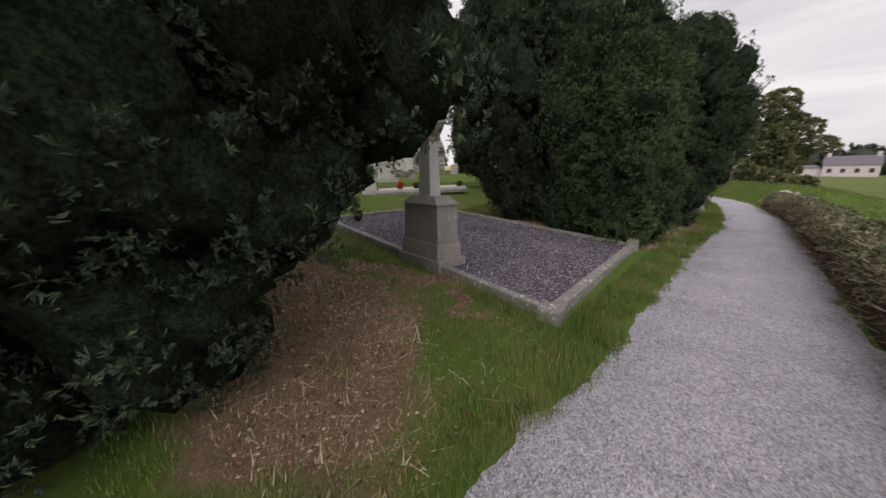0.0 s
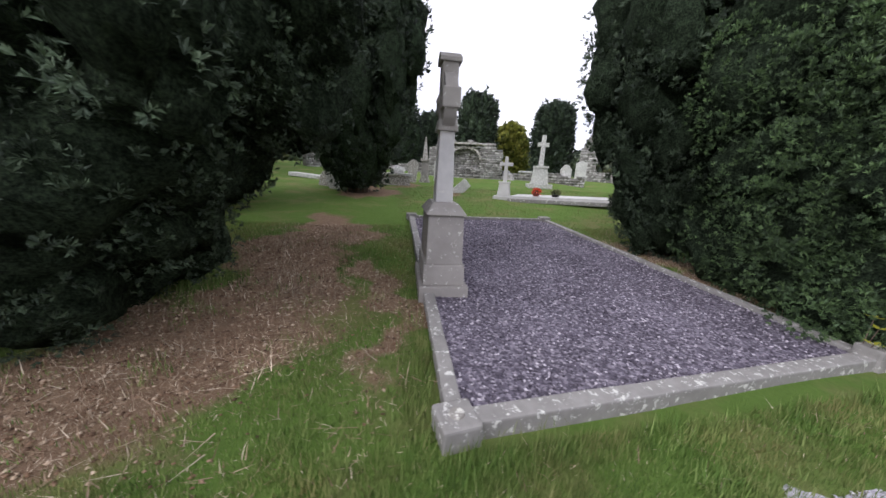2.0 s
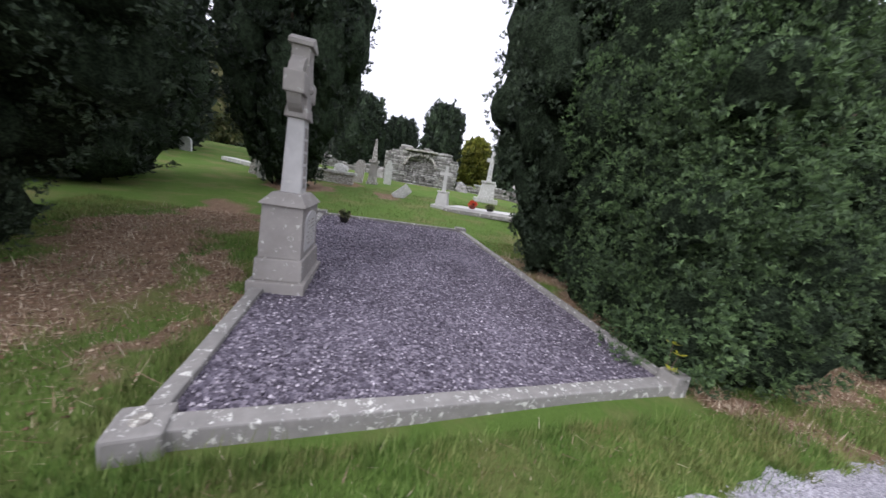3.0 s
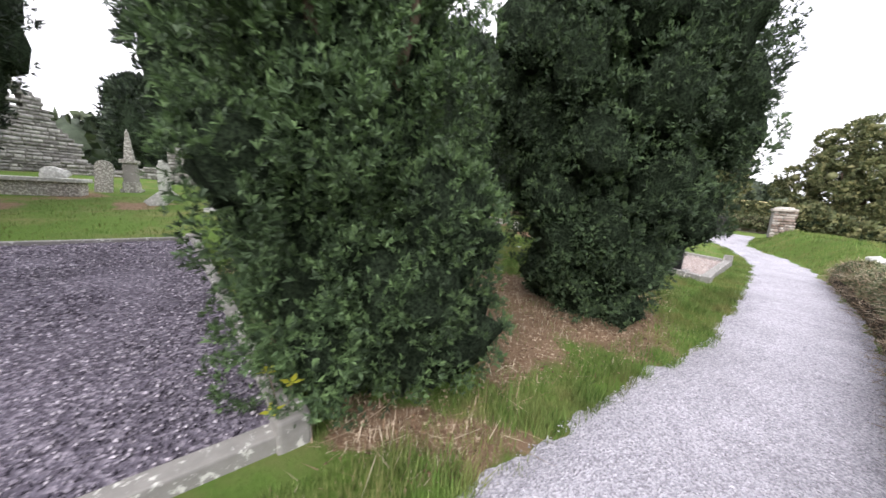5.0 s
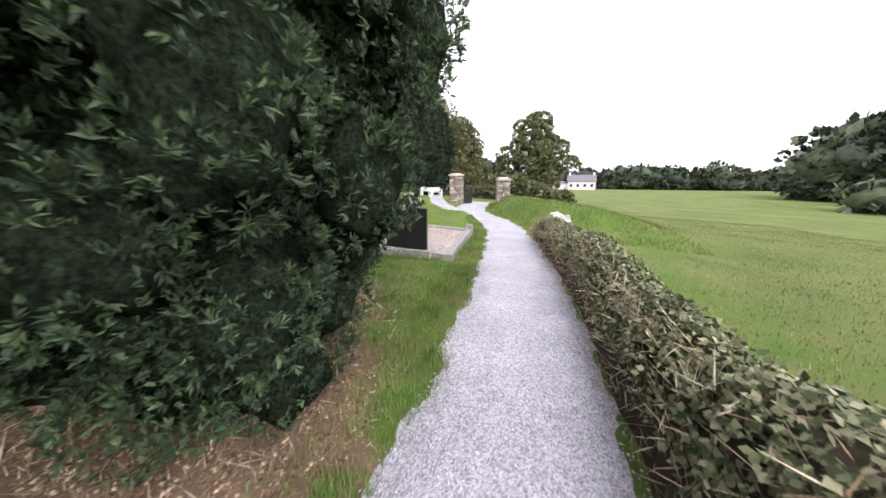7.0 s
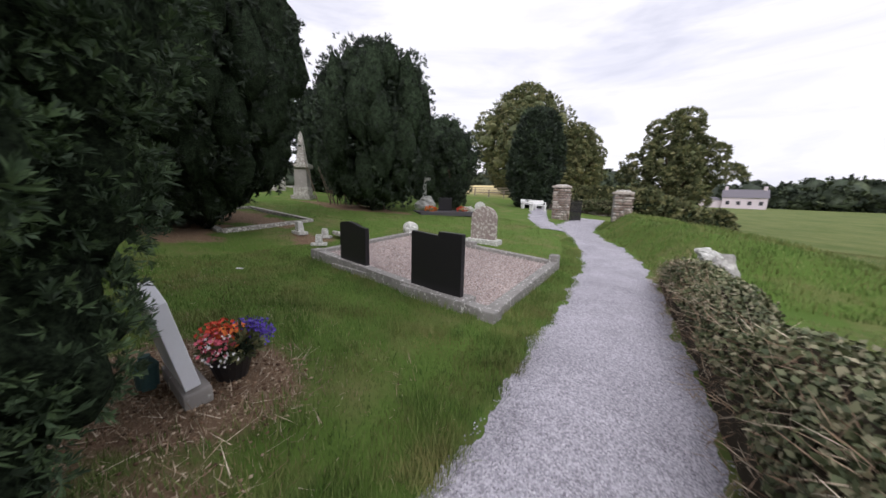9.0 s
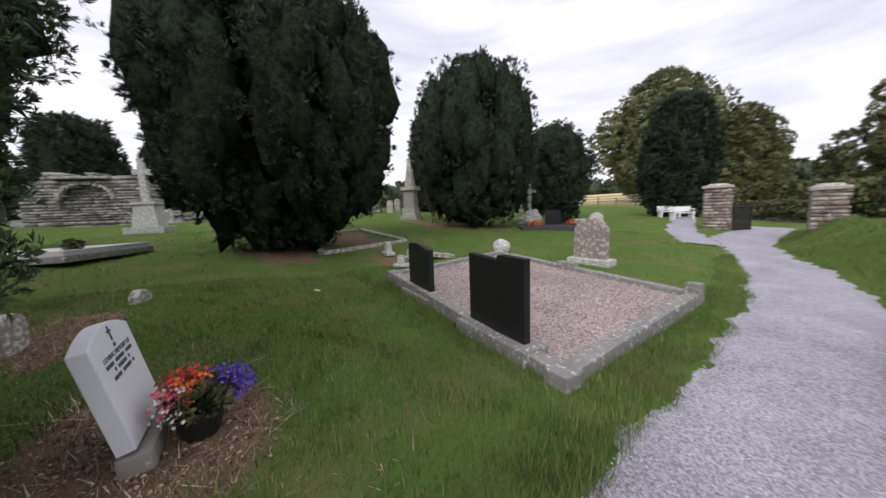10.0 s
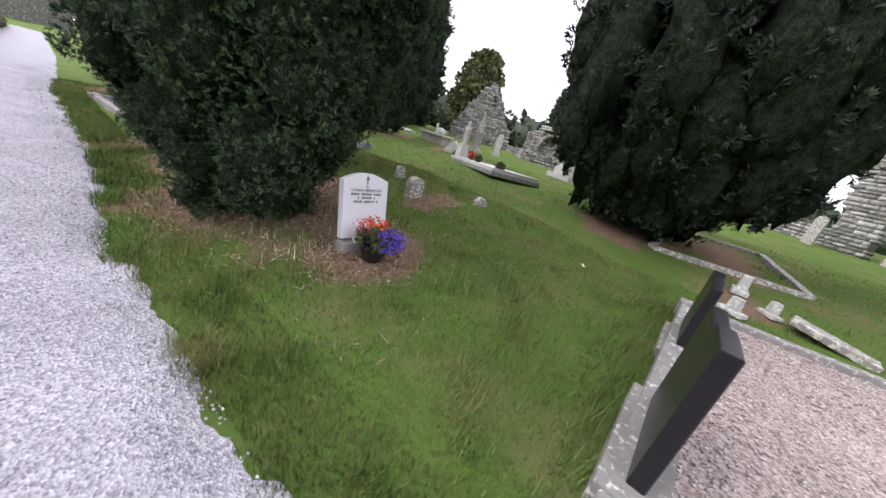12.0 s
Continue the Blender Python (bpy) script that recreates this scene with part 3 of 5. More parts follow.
def tree(name, x, y, profile, height, label, seed, count, leaves=9, length=0.09, width=0.012, foliage_mat="yew", lobes=36, lobe=0.34, tall=1.6, base=0.15, columns=0, trunk=(0.2, 4), up=0.5, spread=0.8, core=0.8, open_=0.0, category="tree", core_mat="shade_core", depth=0.25, turn=0.0, group="", slim=False, extra=(), tuft=0.0, tuft_n=7, rear=1.0, high=(99, 1.0)):
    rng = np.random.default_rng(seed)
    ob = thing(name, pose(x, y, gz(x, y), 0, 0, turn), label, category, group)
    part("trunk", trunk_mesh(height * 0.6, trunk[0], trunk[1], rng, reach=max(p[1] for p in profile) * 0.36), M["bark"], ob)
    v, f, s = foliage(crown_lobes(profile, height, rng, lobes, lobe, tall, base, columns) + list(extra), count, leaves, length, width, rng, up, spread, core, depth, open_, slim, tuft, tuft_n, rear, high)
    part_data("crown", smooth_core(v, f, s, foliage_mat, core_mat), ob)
    return ob


# shapes of crowns: share of height, radius
EGG = ((0, 0.9), (0.1, 1.4), (0.3, 1.9), (0.55, 2.1), (0.8, 1.7), (0.95, 1.0), (1, 0.4))


def build_trees():
    near = dict(leaves=9, length=0.038, width=0.0082, spread=0.85, depth=0.18, core=0.86, slim=True, tuft=0.075, tuft_n=6, rear=0.3, high=(3.3, 0.3))
    far = dict(leaves=7, foliage_mat="cypress", length=0.12, width=0.029, depth=0.3, core=0.8, slim=True, tuft=0.15, tuft_n=4, rear=0.5)
    # the great yew beside the first steps
    tree("yew_tree", -3.3, -0.7, ((0, 1.45), (0.06, 1.7), (0.22, 2.0), (0.38, 2.6), (0.55, 2.8), (0.75, 2.5), (0.92, 1.7), (1, 0.8)), 6.4, "large spreading dark yew with foliage down to the ground", 11, 50000, lobes=84, lobe=0.2, tall=1.1, base=0.15, trunk=(0.3, 5), extra=((1.2, 1.5, 1.45, 0.42, 0.4), (1.3, 1.2, 1.25, 0.5, 0.45), (0.8, 1.65, 1.4, 0.4, 0.4), (1.25, 1.3, 2.0, 0.5, 0.45), (1.4, 0.8, 1.4, 0.5, 0.45), (1.15, 0.75, 0.8, 0.5, 0.5), (0.6, 1.25, 0.85, 0.4, 0.42), (0.3, 1.55, 1.3, 0.4, 0.4), (-0.4, 1.6, 1.5, 0.45, 0.45),
         (1.8, 2.1, 2.1, 0.38, 0.38), (2.0, 2.15, 1.85, 0.28, 0.26), (1.55, 2.0, 1.78, 0.33, 0.28), (1.25, 1.85, 1.7, 0.36, 0.3), (1.5, 1.9, 2.4, 0.45, 0.4), (1.15, 1.8, 2.1, 0.45, 0.45), (1.75, 1.95, 2.65, 0.4, 0.4), (1.4, 1.6, 3.0, 0.5, 0.45), (0.8, 3.05, 2.5, 0.28, 0.18), (0.6, 2.85, 2.7, 0.29, 0.28), (0.75, 3.2, 2.9, 0.24, 0.18), (0.5, 2.6, 2.5, 0.4, 0.32),
         (1.0, 2.0, 3.6, 0.75, 0.65), (0.7, 2.6, 3.9, 0.65, 0.55), (1.5, 1.6, 3.4, 0.6, 0.5), (0.2, 3.0, 4.2, 0.65, 0.55), (1.3, 2.3, 4.6, 0.85, 0.8), (0.8, 3.2, 4.9, 0.7, 0.6), (-0.4, 3.3, 4.4, 0.7, 0.6), (0.1, 3.7, 5.2, 0.7, 0.6), (1.05, 2.05, 2.3, 0.45, 0.42), (0.65, 2.15, 2.15, 0.48, 0.45), (0.25, 2.25, 2.2, 0.5, 0.45), (0.2, 2.4, 2.0, 0.5, 0.5), (0.7, 2.6, 2.8, 0.55, 0.5), (1.35, 1.85, 2.75, 0.45, 0.42), (1.2, 2.3, 3.1, 0.6, 0.5), (0.4, 2.7, 3.2, 0.6, 0.55)), **near)
    tree("yew_tree", -8.3, -2.4, ((0, 1.6), (0.1, 2.1), (0.4, 2.5), (0.7, 2.4), (0.9, 1.6), (1, 0.8)), 7.0, "dark yew with drooping branches behind the large spreading yew", 12, 6500, lobes=50, lobe=0.26, tall=1.3, base=0.2, trunk=(0.25, 4), **far)
    # two yews along the kerb of the slate grave
    tree("yew_tree", -1.98, 7.5, ((0, 0.72), (0.1, 0.98), (0.3, 1.16), (0.55, 1.2), (0.8, 1.05), (0.95, 0.65), (1, 0.35)), 4.8, "bushy bright green yew overhanging the kerb of the grave", 13, 52000, lobes=70, lobe=0.21, tall=1.0, base=0.12, trunk=(0.16, 6), foliage_mat="yew_fresh_lit", extra=((-1.25, 0.15, 0.6, 0.55, 0.55), (-1.75, 0.2, 0.85, 0.5, 0.55), (-0.8, 0.1, 0.45, 0.5, 0.45), (0.7, 0.7, 0.5, 0.4, 0.4), (0.65, 0.6, 1.1, 0.4, 0.4), (0.55, 0.35, 0.5, 0.45, 0.45), (0.7, 0.3, 0.95, 0.42, 0.42), (0.35, 0.55, 0.45, 0.42, 0.42), (0.75, 0.5, 1.4, 0.4, 0.4), (-1.1, -0.15, 2.0, 0.6, 0.7), (-1.3, -0.3, 2.9, 0.7, 0.8), (-1.2, -0.1, 3.8, 0.8, 0.9), (-0.9, 0.0, 4.5, 0.8, 0.7), (-1.7, -0.3, 4.6, 0.7, 0.7), (-1.0, 0.1, 1.2, 0.55, 0.6)), **near)
    tree("yew_tree", -4.6, 7.7, ((0, 0.5), (0.12, 0.85), (0.26, 1.2), (0.42, 1.75), (0.6, 1.95), (0.8, 1.85), (0.93, 1.3), (1, 0.7)), 6.4, "tall dark yew close beside the bushy one", 23, 15000, lobes=64, lobe=0.24, tall=1.6, base=0.3, columns=10, trunk=(0.2, 5), leaves=11, length=0.06, width=0.012, depth=0.3, core=0.8, slim=True, tuft=0.10, tuft_n=6)
    # the round yew whose foot stands in brown needles
    tree("yew_tree", -1.6, 10.92, ((0, 0.62), (0.06, 0.86), (0.16, 1.12), (0.28, 1.37), (0.42, 1.59), (0.6, 1.74), (0.8, 1.52), (0.94, 1.0), (1, 0.4)), 5.0, "rounded yew standing in a ring of brown fallen needles", 14, 80000, lobes=80, lobe=0.19, tall=1.25, base=0.12, trunk=(0.2, 5), foliage_mat="yew_bright", extra=((0.1, 1.15, 1.5, 0.4, 0.45), (0.3, 1.2, 2.1, 0.45, 0.5), (0.0, 1.25, 2.6, 0.45, 0.5), (0.3, 1.0, 0.9, 0.36, 0.4), (0.2, 0.8, 0.5, 0.36, 0.36), (-0.85, 0.95, 2.9, 0.55, 0.6), (-1.0, 0.75, 3.5, 0.55, 0.6), (-0.45, 1.2, 3.3, 0.5, 0.5), (-1.15, 0.8, 2.9, 0.4, 0.3), (-1.25, 1.1, 2.6, 0.28, 0.2), (-1.1, 1.25, 3.0, 0.28, 0.2)), **{**near, "rear": 0.6, "leaves": 8})
    # the vase-shaped yew in the middle of the churchyard
    tree("yew_tree", -9.1, 14.3, ((0, 0.3), (0.06, 0.5), (0.14, 1.0), (0.24, 1.9), (0.38, 2.75), (0.55, 3.15), (0.72, 3.2), (0.86, 2.75), (0.95, 2.1), (1, 1.3)), 5.9, "big vase-shaped dark yew on a bare foot of brown earth", 15, 24000, leaves=9, length=0.10, width=0.021, slim=True, foliage_mat="cypress", lobes=110, lobe=0.17, tall=2.2, base=0.3, columns=70, trunk=(0.32, 5), depth=0.25, core=0.85, tuft=0.12, tuft_n=5)
    tree("yew_tree", -11.4, 1.7, ((0, 0.6), (0.1, 1.0), (0.3, 1.9), (0.6, 2.6), (0.85, 2.2), (1, 1.3)), 8.2, "tall dark yew with its foliage clear of the ground", 16, 9000, lobes=60, lobe=0.22, tall=2.2, base=0.4, columns=36, trunk=(0.3, 5), **far)
    tree("yew_tree", -10.7, 22.3, ((0, 0.9), (0.15, 1.7), (0.4, 2.6), (0.7, 2.85), (0.9, 2.1), (1, 1.4)), 6.5, "upright dark yew with bare brown lower branches", 17, 9000, lobes=54, lobe=0.22, tall=2.6, base=0.6, columns=34, trunk=(0.3, 6), **far)
    twigs = thing("dead_branches", pose(-12.8, 20.9, gz(-12.8, 20.9)), "bare brown dead branches at the foot of a yew", "branches")
    rng = np.random.default_rng(61)
    for k in range(16):
        a, b = rng.uniform(-1.0, 1.2), rng.uniform(0.2, 1.3)
        part("branch", rod((a, b, 0), (a * 1.5 + rng.uniform(-0.5, 0.3), b - rng.uniform(0, 0.6), rng.uniform(1.2, 3.0)), 0.03, 0.008, 6), M["twig"], twigs)
    tree("yew_tree", -17.6, 26.2, ((0, 0.6), (0.2, 1.3), (0.6, 1.9), (1, 0.9)), 7.0, "dark yew close behind the obelisk", 18, 3800, lobes=36, lobe=0.28, tall=2.4, base=0.3, columns=16, **far)
    tree("yew_tree", -9.3, 26.7, ((0, 0.4), (0.2, 0.6), (0.45, 1.15), (0.72, 1.5), (0.93, 1.1), (1, 0.7)), 4.0, "small mushroom-shaped clipped yew over a dark grave", 19, 3000, lobes=32, lobe=0.32, tall=1.2, base=0.4, **far)
    tree("yew_tree", -10.1, 41.6, ((0, 1.5), (0.2, 2.2), (0.5, 2.6), (0.8, 2.1), (1, 1.1)), 8.6, "smooth egg-shaped dark yew beside the benches", 20, 4500, leaves=6, length=0.28, width=0.055, foliage_mat="cypress", lobes=36, lobe=0.34, tall=1.8, base=0.3)
    tree("yew_tree", -14.6, 33.0, ((0, 1.0), (0.2, 1.6), (0.5, 2.2), (0.8, 1.9), (1, 1.0)), 6.6, "dark yew in the far row of the churchyard", 21, 3000, lobes=34, lobe=0.3, tall=2.0, base=0.4, columns=12, **far)
    for k, (x, y, h, r) in enumerate(((-30.5, 11.7, 6.6, 2.2), (-27.8, 18.3, 6.0, 2.0), (-32.5, 4.0, 6.4, 2.7), (-36.5, 8.5, 5.6, 2.2), (-18.0, -5.5, 7.8, 2.6), (-22.5, -8.0, 8.0, 2.6), (-14.5, -7.0, 7.5, 2.6), (-21.5, 27.0, 7.2, 2.2), (-25.0, 31.0, 7.0, 2.4), (-19.0, 37.0, 6.6, 2.2))):
        tree("yew_tree", x, y, ((0, 0.6 * r), (0.15, 0.85 * r), (0.5, r), (0.85, 0.85 * r), (1, 0.45 * r)), h, "dark columnar yew behind the ruins", 30 + k, 2400, leaves=5, slim=True, length=0.3, width=0.1, foliage_mat="cypress", lobes=30, lobe=0.32, tall=2.4, base=0.3, columns=18, group="yews round the churchyard")
    # broad-leaved trees
    tree("round_tree", 0.5, 47.0, ((0.05, 1.6), (0.2, 3.1), (0.5, 3.5), (0.75, 2.7), (0.92, 1.6), (1, 0.8)), 9.0, "round broad-leaved tree turning brown, beside the gate", 51, 15000, leaves=7, slim=True, length=0.2, width=0.075, foliage_mat="broadleaf", lobes=40, lobe=0.26, tall=0.75, base=0.7, core=0.3, open_=0.6, depth=0.7, up=0.2, spread=1.3, trunk=(0.3, 4), core_mat="broadleaf", extra=((3.5, 0, 4.1, 1.3, 0.7), (4.3, 0.4, 3.9, 0.8, 0.4), (2.5, 0.2, 5.7, 1.2, 0.8), (-3.0, 0, 5.0, 1.1, 0.9), (-3.6, 0.3, 4.0, 0.8, 0.6), (0.4, 0, 8.7, 1.3, 0.7), (-1.4, 0, 8.0, 0.9, 0.7)))
    tree("broad_tree", -20.5, 64.5, ((0.15, 5), (0.3, 9), (0.55, 10.5), (0.8, 7.5), (1, 3.5)), 16.0, "large spreading broad-leaved tree beyond the churchyard", 52, 12000, leaves=7, slim=True, length=0.36, width=0.14, foliage_mat="broadleaf", lobes=50, lobe=0.22, tall=0.75, base=3.0, core=0.5, open_=0.45, depth=0.5, up=0.2, spread=1.2, trunk=(0.5, 5), core_mat="broadleaf")
    tree("broad_tree", -12.2, 66.0, ((0.15, 3), (0.3, 4.6), (0.55, 5.0), (0.8, 3.8), (1, 2)), 11.0, "airy broad-leaved tree beyond the gate", 53, 8000, leaves=7, slim=True, length=0.32, width=0.125, foliage_mat="broadleaf", lobes=36, lobe=0.25, tall=0.8, base=2.0, core=0.4, open_=0.6, depth=0.6, up=0.2, spread=1.2, trunk=(0.35, 5), core_mat="broadleaf")
    tree("yellow_tree", -35.0, 17.2, ((0.1, 1.6), (0.3, 2.4), (0.6, 2.4), (0.9, 1.4), (1, 0.6)), 5.2, "yellowing broad-leaved tree behind the ruins", 54, 3000, leaves=6, length=0.3, width=0.1, foliage_mat="autumn", lobes=28, lobe=0.3, tall=0.9, base=0.5, core=0.6, open_=0.2, up=0.2, spread=1.2, core_mat="autumn")
    tree("yellow_tree", -33.5, -8.5, ((0.1, 2.0), (0.3, 3.0), (0.6, 3.2), (0.9, 2.0), (1, 0.8)), 9.0, "tall yellow-green tree behind the ruined gable", 55, 3500, leaves=6, length=0.35, width=0.12, foliage_mat="broadleaf", lobes=30, lobe=0.3, tall=1.0, base=0.6, core=0.6, open_=0.2, up=0.2, spread=1.2, core_mat="broadleaf")
    # woods and bushes on the skyline
    rng = np.random.default_rng(77)
    lobes = []

    def row(x0, y0, x1, y1, n, low, high):
        for k in range(n):
            u = (k + rng.uniform(-0.4, 0.4)) / n
            x, y = x0 + (x1 - x0) * u, y0 + (y1 - y0) * u
            h = rng.uniform(low, high)
            z = gz(x, y)
            lobes.append((x, y, z + h * 0.45, h * 0.62, h * 0.55))
            lobes.append((x + rng.uniform(-2, 2), y + rng.uniform(-2, 2), z + h * 0.25, h * 0.6, h * 0.4))
    row(8, 170, 130, 130, 46, 5.5, 10)
    row(52, 84, 120, 40, 22, 11, 16.5)
    row(42, 62, 80, 30, 13, 2.5, 5.0)
    row(110, 40, 140, -80, 26, 8, 12)
    row(-20, 215, -140, 190, 40, 6, 11)
    row(-150, 150, -120, 20, 36, 7, 11)
    row(-80, 60, -62, -30, 26, 4.5, 8)
    row(-60, -30, -25, -80, 16, 5, 9)
    row(-14, 185, 12, 175, 9, 4, 6)
    v, f, s = foliage(lobes, 17000, 4, 1.2, 0.5, rng, 0.2, 1.2, 0.86, 0.3)
    ob = new("far_woods", quads("far_woods", v, f, [M["far_wood"], M["far_wood"]], s))
    tagged(ob, "dull green woods and bushes along the skyline", "woods", kind="stuff")


def build_hedge():
    """The ivy-grown low wall along the path."""
    rng = np.random.default_rng(5)
    ys = np.arange(-34, 19.2, 0.16)
    ob = thing("ivy_hedge", pose(0, 0, 0), "low wall overgrown with olive and brown ivy along the path", "hedge")
    ring = []
    section = ((0.02, -0.12), (0.06, 0.26), (0.12, 0.54), (0.28, 0.67), (0.52, 0.66), (0.70, 0.46), (0.80, 0.0), (0.84, -0.4))
    for y in ys:
        k = 1 + 0.10 * math.sin(y * 1.9) + 0.07 * math.sin(y * 4.3 + 1)
        top = 1.0 if y < 16 else 1.0 - 0.25 * (y - 16) / 3
        x0 = float(right_edge(y)) - 0.06
        ring += [(x0 + a * (0.9 + 0.12 * math.sin(y * 3.1)) + rng.uniform(-0.025, 0.025), y, b * top * k + rng.uniform(-0.02, 0.02)) for a, b in section]
    n = len(section)
    i = (np.arange(len(ys) - 1)[:, None] * n + np.arange(n - 1)[None, :]).ravel()
    f = np.stack([i, i + 1, i + n + 1, i + n], -1)
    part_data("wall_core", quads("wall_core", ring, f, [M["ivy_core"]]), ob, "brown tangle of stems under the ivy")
    pts = np.array(ring).reshape(len(ys), n, 3)

    def surface(count, lo, hi, seed, span):
        r = np.random.default_rng(seed)
        a = r.uniform(*span, count)
        k = np.clip(((a + 34) / 0.16).astype(int), 0, len(ys) - 2)
        b = r.uniform(lo, hi, count)
        j = np.clip(b.astype(int), 0, n - 2)
        u, w = (b - j)[:, None], (((a + 34) / 0.16) - k)[:, None]
        p = (pts[k, j] * (1 - u) + pts[k, j + 1] * u) * (1 - w) + (pts[k + 1, j] * (1 - u) + pts[k + 1, j + 1] * u) * w
        tangent = pts[k, j + 1] - pts[k, j]
        normal = unit(np.stack([-tangent[:, 2], 0 * tangent[:, 0], tangent[:, 0]], -1))
        return p, normal, r

    def leaves(name, count, lo, hi, length, width, mat, seed, span, label, lift):
        p, normal, r = surface(count, lo, hi, seed, span)
        c = len(p)
        p = p + normal * r.random((c, 1)) * lift
        d = unit(normal * 0.35 + r.normal(size=(c, 3)) * 0.7 + np.array([0, 0, -0.15]))
        face = unit(normal + 0.5 * r.normal(size=(c, 3)))
        side = unit(np.cross(d, face)) * width * r.uniform(0.6, 1.3, (c, 1))
        ln = length * r.uniform(0.6, 1.3, (c, 1))
        v = np.stack([p, p + d * ln * 0.35 + side, p + d * ln - face * 0.01, p + d * ln * 0.35 - side], 1).reshape(-1, 3)
        q = 4 * np.arange(c)
        tagged(part_data(name, quads(name, v, np.stack([q, q + 1, q + 2, q + 3], -1), [M[mat]]), ob, label), kind="stuff")
    leaves("ivy_leaves", 56000, 1.2, 6.6, 0.048, 0.019, "ivy", 1, (2, 19), "olive, brown and green ivy leaves", 0.10)
    leaves("ivy_leaves", 12000, 1.2, 6.6, 0.11, 0.05, "ivy", 2, (-34, 2), "olive, brown and green ivy leaves", 0.10)
    leaves("dry_grass", 4500, 0.2, 3.0, 0.2, 0.003, "straw", 3, (3, 19), "dry stems and dead grass hanging from the ivy", 0.12)


# ---- graves ----
def kerb_between(a, b, za, zb, width, height, parent, material="kerb"):
    """A kerb stone from a to b, whose top runs from za to zb."""
    a, b = Vector((*a, za)), Vector((*b, zb))
    d = b - a
    n = max(2, int(d.length / 0.25))
    bm = block(1, 1, 1, 0, 0, 0, bevel=0)
    bmesh.ops.subdivide_edges(bm, edges=[e for e in bm.edges if abs((e.verts[0].co - e.verts[1].co).x) > 0.5], cuts=n, use_grid_fill=True)
    for v in bm.verts:
        v.co = Vector((v.co.x * d.length, v.co.y * width, (v.co.z - 1) * height))
    top = [e for e in bm.edges if abs(e.verts[0].co.z) < 1e-4 and abs(e.verts[1].co.z) < 1e-4 and abs(e.verts[0].co.y - e.verts[1].co.y) < 1e-4 and abs(abs(e.verts[0].co.y) - width / 2) < 1e-4]
    bmesh.ops.bevel(bm, geom=top, offset=0.014, segments=2, profile=0.6, affect="EDGES")
    for v in bm.verts:
        v.co += noise.noise_vector(v.co * 3 + a) * 0.006
    flat = math.atan2(d.y, d.x)
    m = Matrix.Translation((a + b) / 2) @ pose(0, 0, 0, 0, 0, math.degrees(flat)) @ pose(0, 0, 0, 0, -math.degrees(math.atan2(d.z, Vector((d.x, d.y)).length)), 0)
    bmesh.ops.transform(bm, matrix=m, verts=bm.verts)
    return part("kerb", bm, M[material], parent)


def bed(corners, drop, material, parent, label):
    """A slightly uneven bed of gravel inside four corners (x, y, z of the kerb's top)."""
    c = [Vector(p) for p in corners]
    n, verts = 24, []
    for i in range(n + 1):
        for j in range(n + 1):
            u, v = i / n, j / n
            p = (c[0] * (1 - u) + c[1] * u) * (1 - v) + (c[3] * (1 - u) + c[2] * u) * v
            verts.append((p.x, p.y, p.z - drop + 0.018 * noise.noise(p * 1.6)))
    i = (np.arange(n)[:, None] * (n + 1) + np.arange(n)[None, :]).ravel()
    part_data("gravel_bed", quads("gravel_bed", verts, np.stack([i, i + n + 1, i + n + 2, i + 1], -1), [material], smooth=np.ones(n * n, bool)), parent, label)
    a = np.array([tuple(p) for p in c])

    def place(rng, k):
        u, v = rng.random((k, 1)), rng.random((k, 1))
        p = (a[0] * (1 - u) + a[1] * u) * (1 - v) + (a[3] * (1 - u) + a[2] * u) * v
        p[:, 2] -= drop - 0.006
        return p
    return place


def build_slate_plot():
    near, right, far_right, far_left = (-1.22, 2.93), (-1.43, 7.0), (-6.8, 6.53), (-7.12, 3.23)
    z = (0.155, 0.15, 0.62, 0.58)
    ob = thing("kerbed_grave", pose(0, 0, 0), "large grave plot of dark slate chippings inside lichened kerbs", "grave")
    pts = (near, right, far_right, far_left)
    for k in range(4):
        kerb_between(pts[k], pts[(k + 1) % 4], z[k], z[(k + 1) % 4], 0.14 if k == 0 else 0.12, 0.24, ob)
    part("corner_block", block(0.25, 0.25, 0.28, near[0], near[1], z[0] - 0.262, bevel=0.02, turn=8), M["kerb"], ob)
    part("corner_disc", rod((near[0], near[1], z[0] + 0.015), (near[0], near[1], z[0] + 0.03), 0.05, 0.045, 16), M["old_stone"], ob, "small dark round mark on the corner")
    part("corner_post", block(0.21, 0.21, 0.42, right[0], right[1], z[1] - 0.33, bevel=0.025, taper=0.94, turn=4), M["kerb"], ob)
    part("corner_block", block(0.24, 0.24, 0.3, far_right[0], far_right[1], z[2] - 0.25, bevel=0.02), M["kerb"], ob)
    part("corner_block", block(0.24, 0.24, 0.3, far_left[0], far_left[1], z[3] - 0.25, bevel=0.02), M["kerb"], ob)
    place = bed([(*p, h) for p, h in zip(pts, z)], 0.05, M["slate_bed"], ob, "dark purple-grey slate chippings")
    chips("slate_gravel", 14000, place, 0.019, M["slate_chip"], ob, "loose slate chips, some pale", seed=3)
    pot = thing("small_pot", pose(-6.5, 3.75, 0.50), "small dark pot at the foot of the grave", "pot")
    part("bowl", rod((0, 0, 0), (0, 0, 0.12), 0.07, 0.11, 14), M["pot"], pot)
    rng = np.random.default_rng(2)
    v, f, s = foliage([(0, 0, 0.17, 0.09, 0.07)], 60, 5, 0.05, 0.012, rng, core=0.5)
    part_data("plant", quads("plant", v, f, [M["broadleaf"], M["shade_core"]], s), pot)


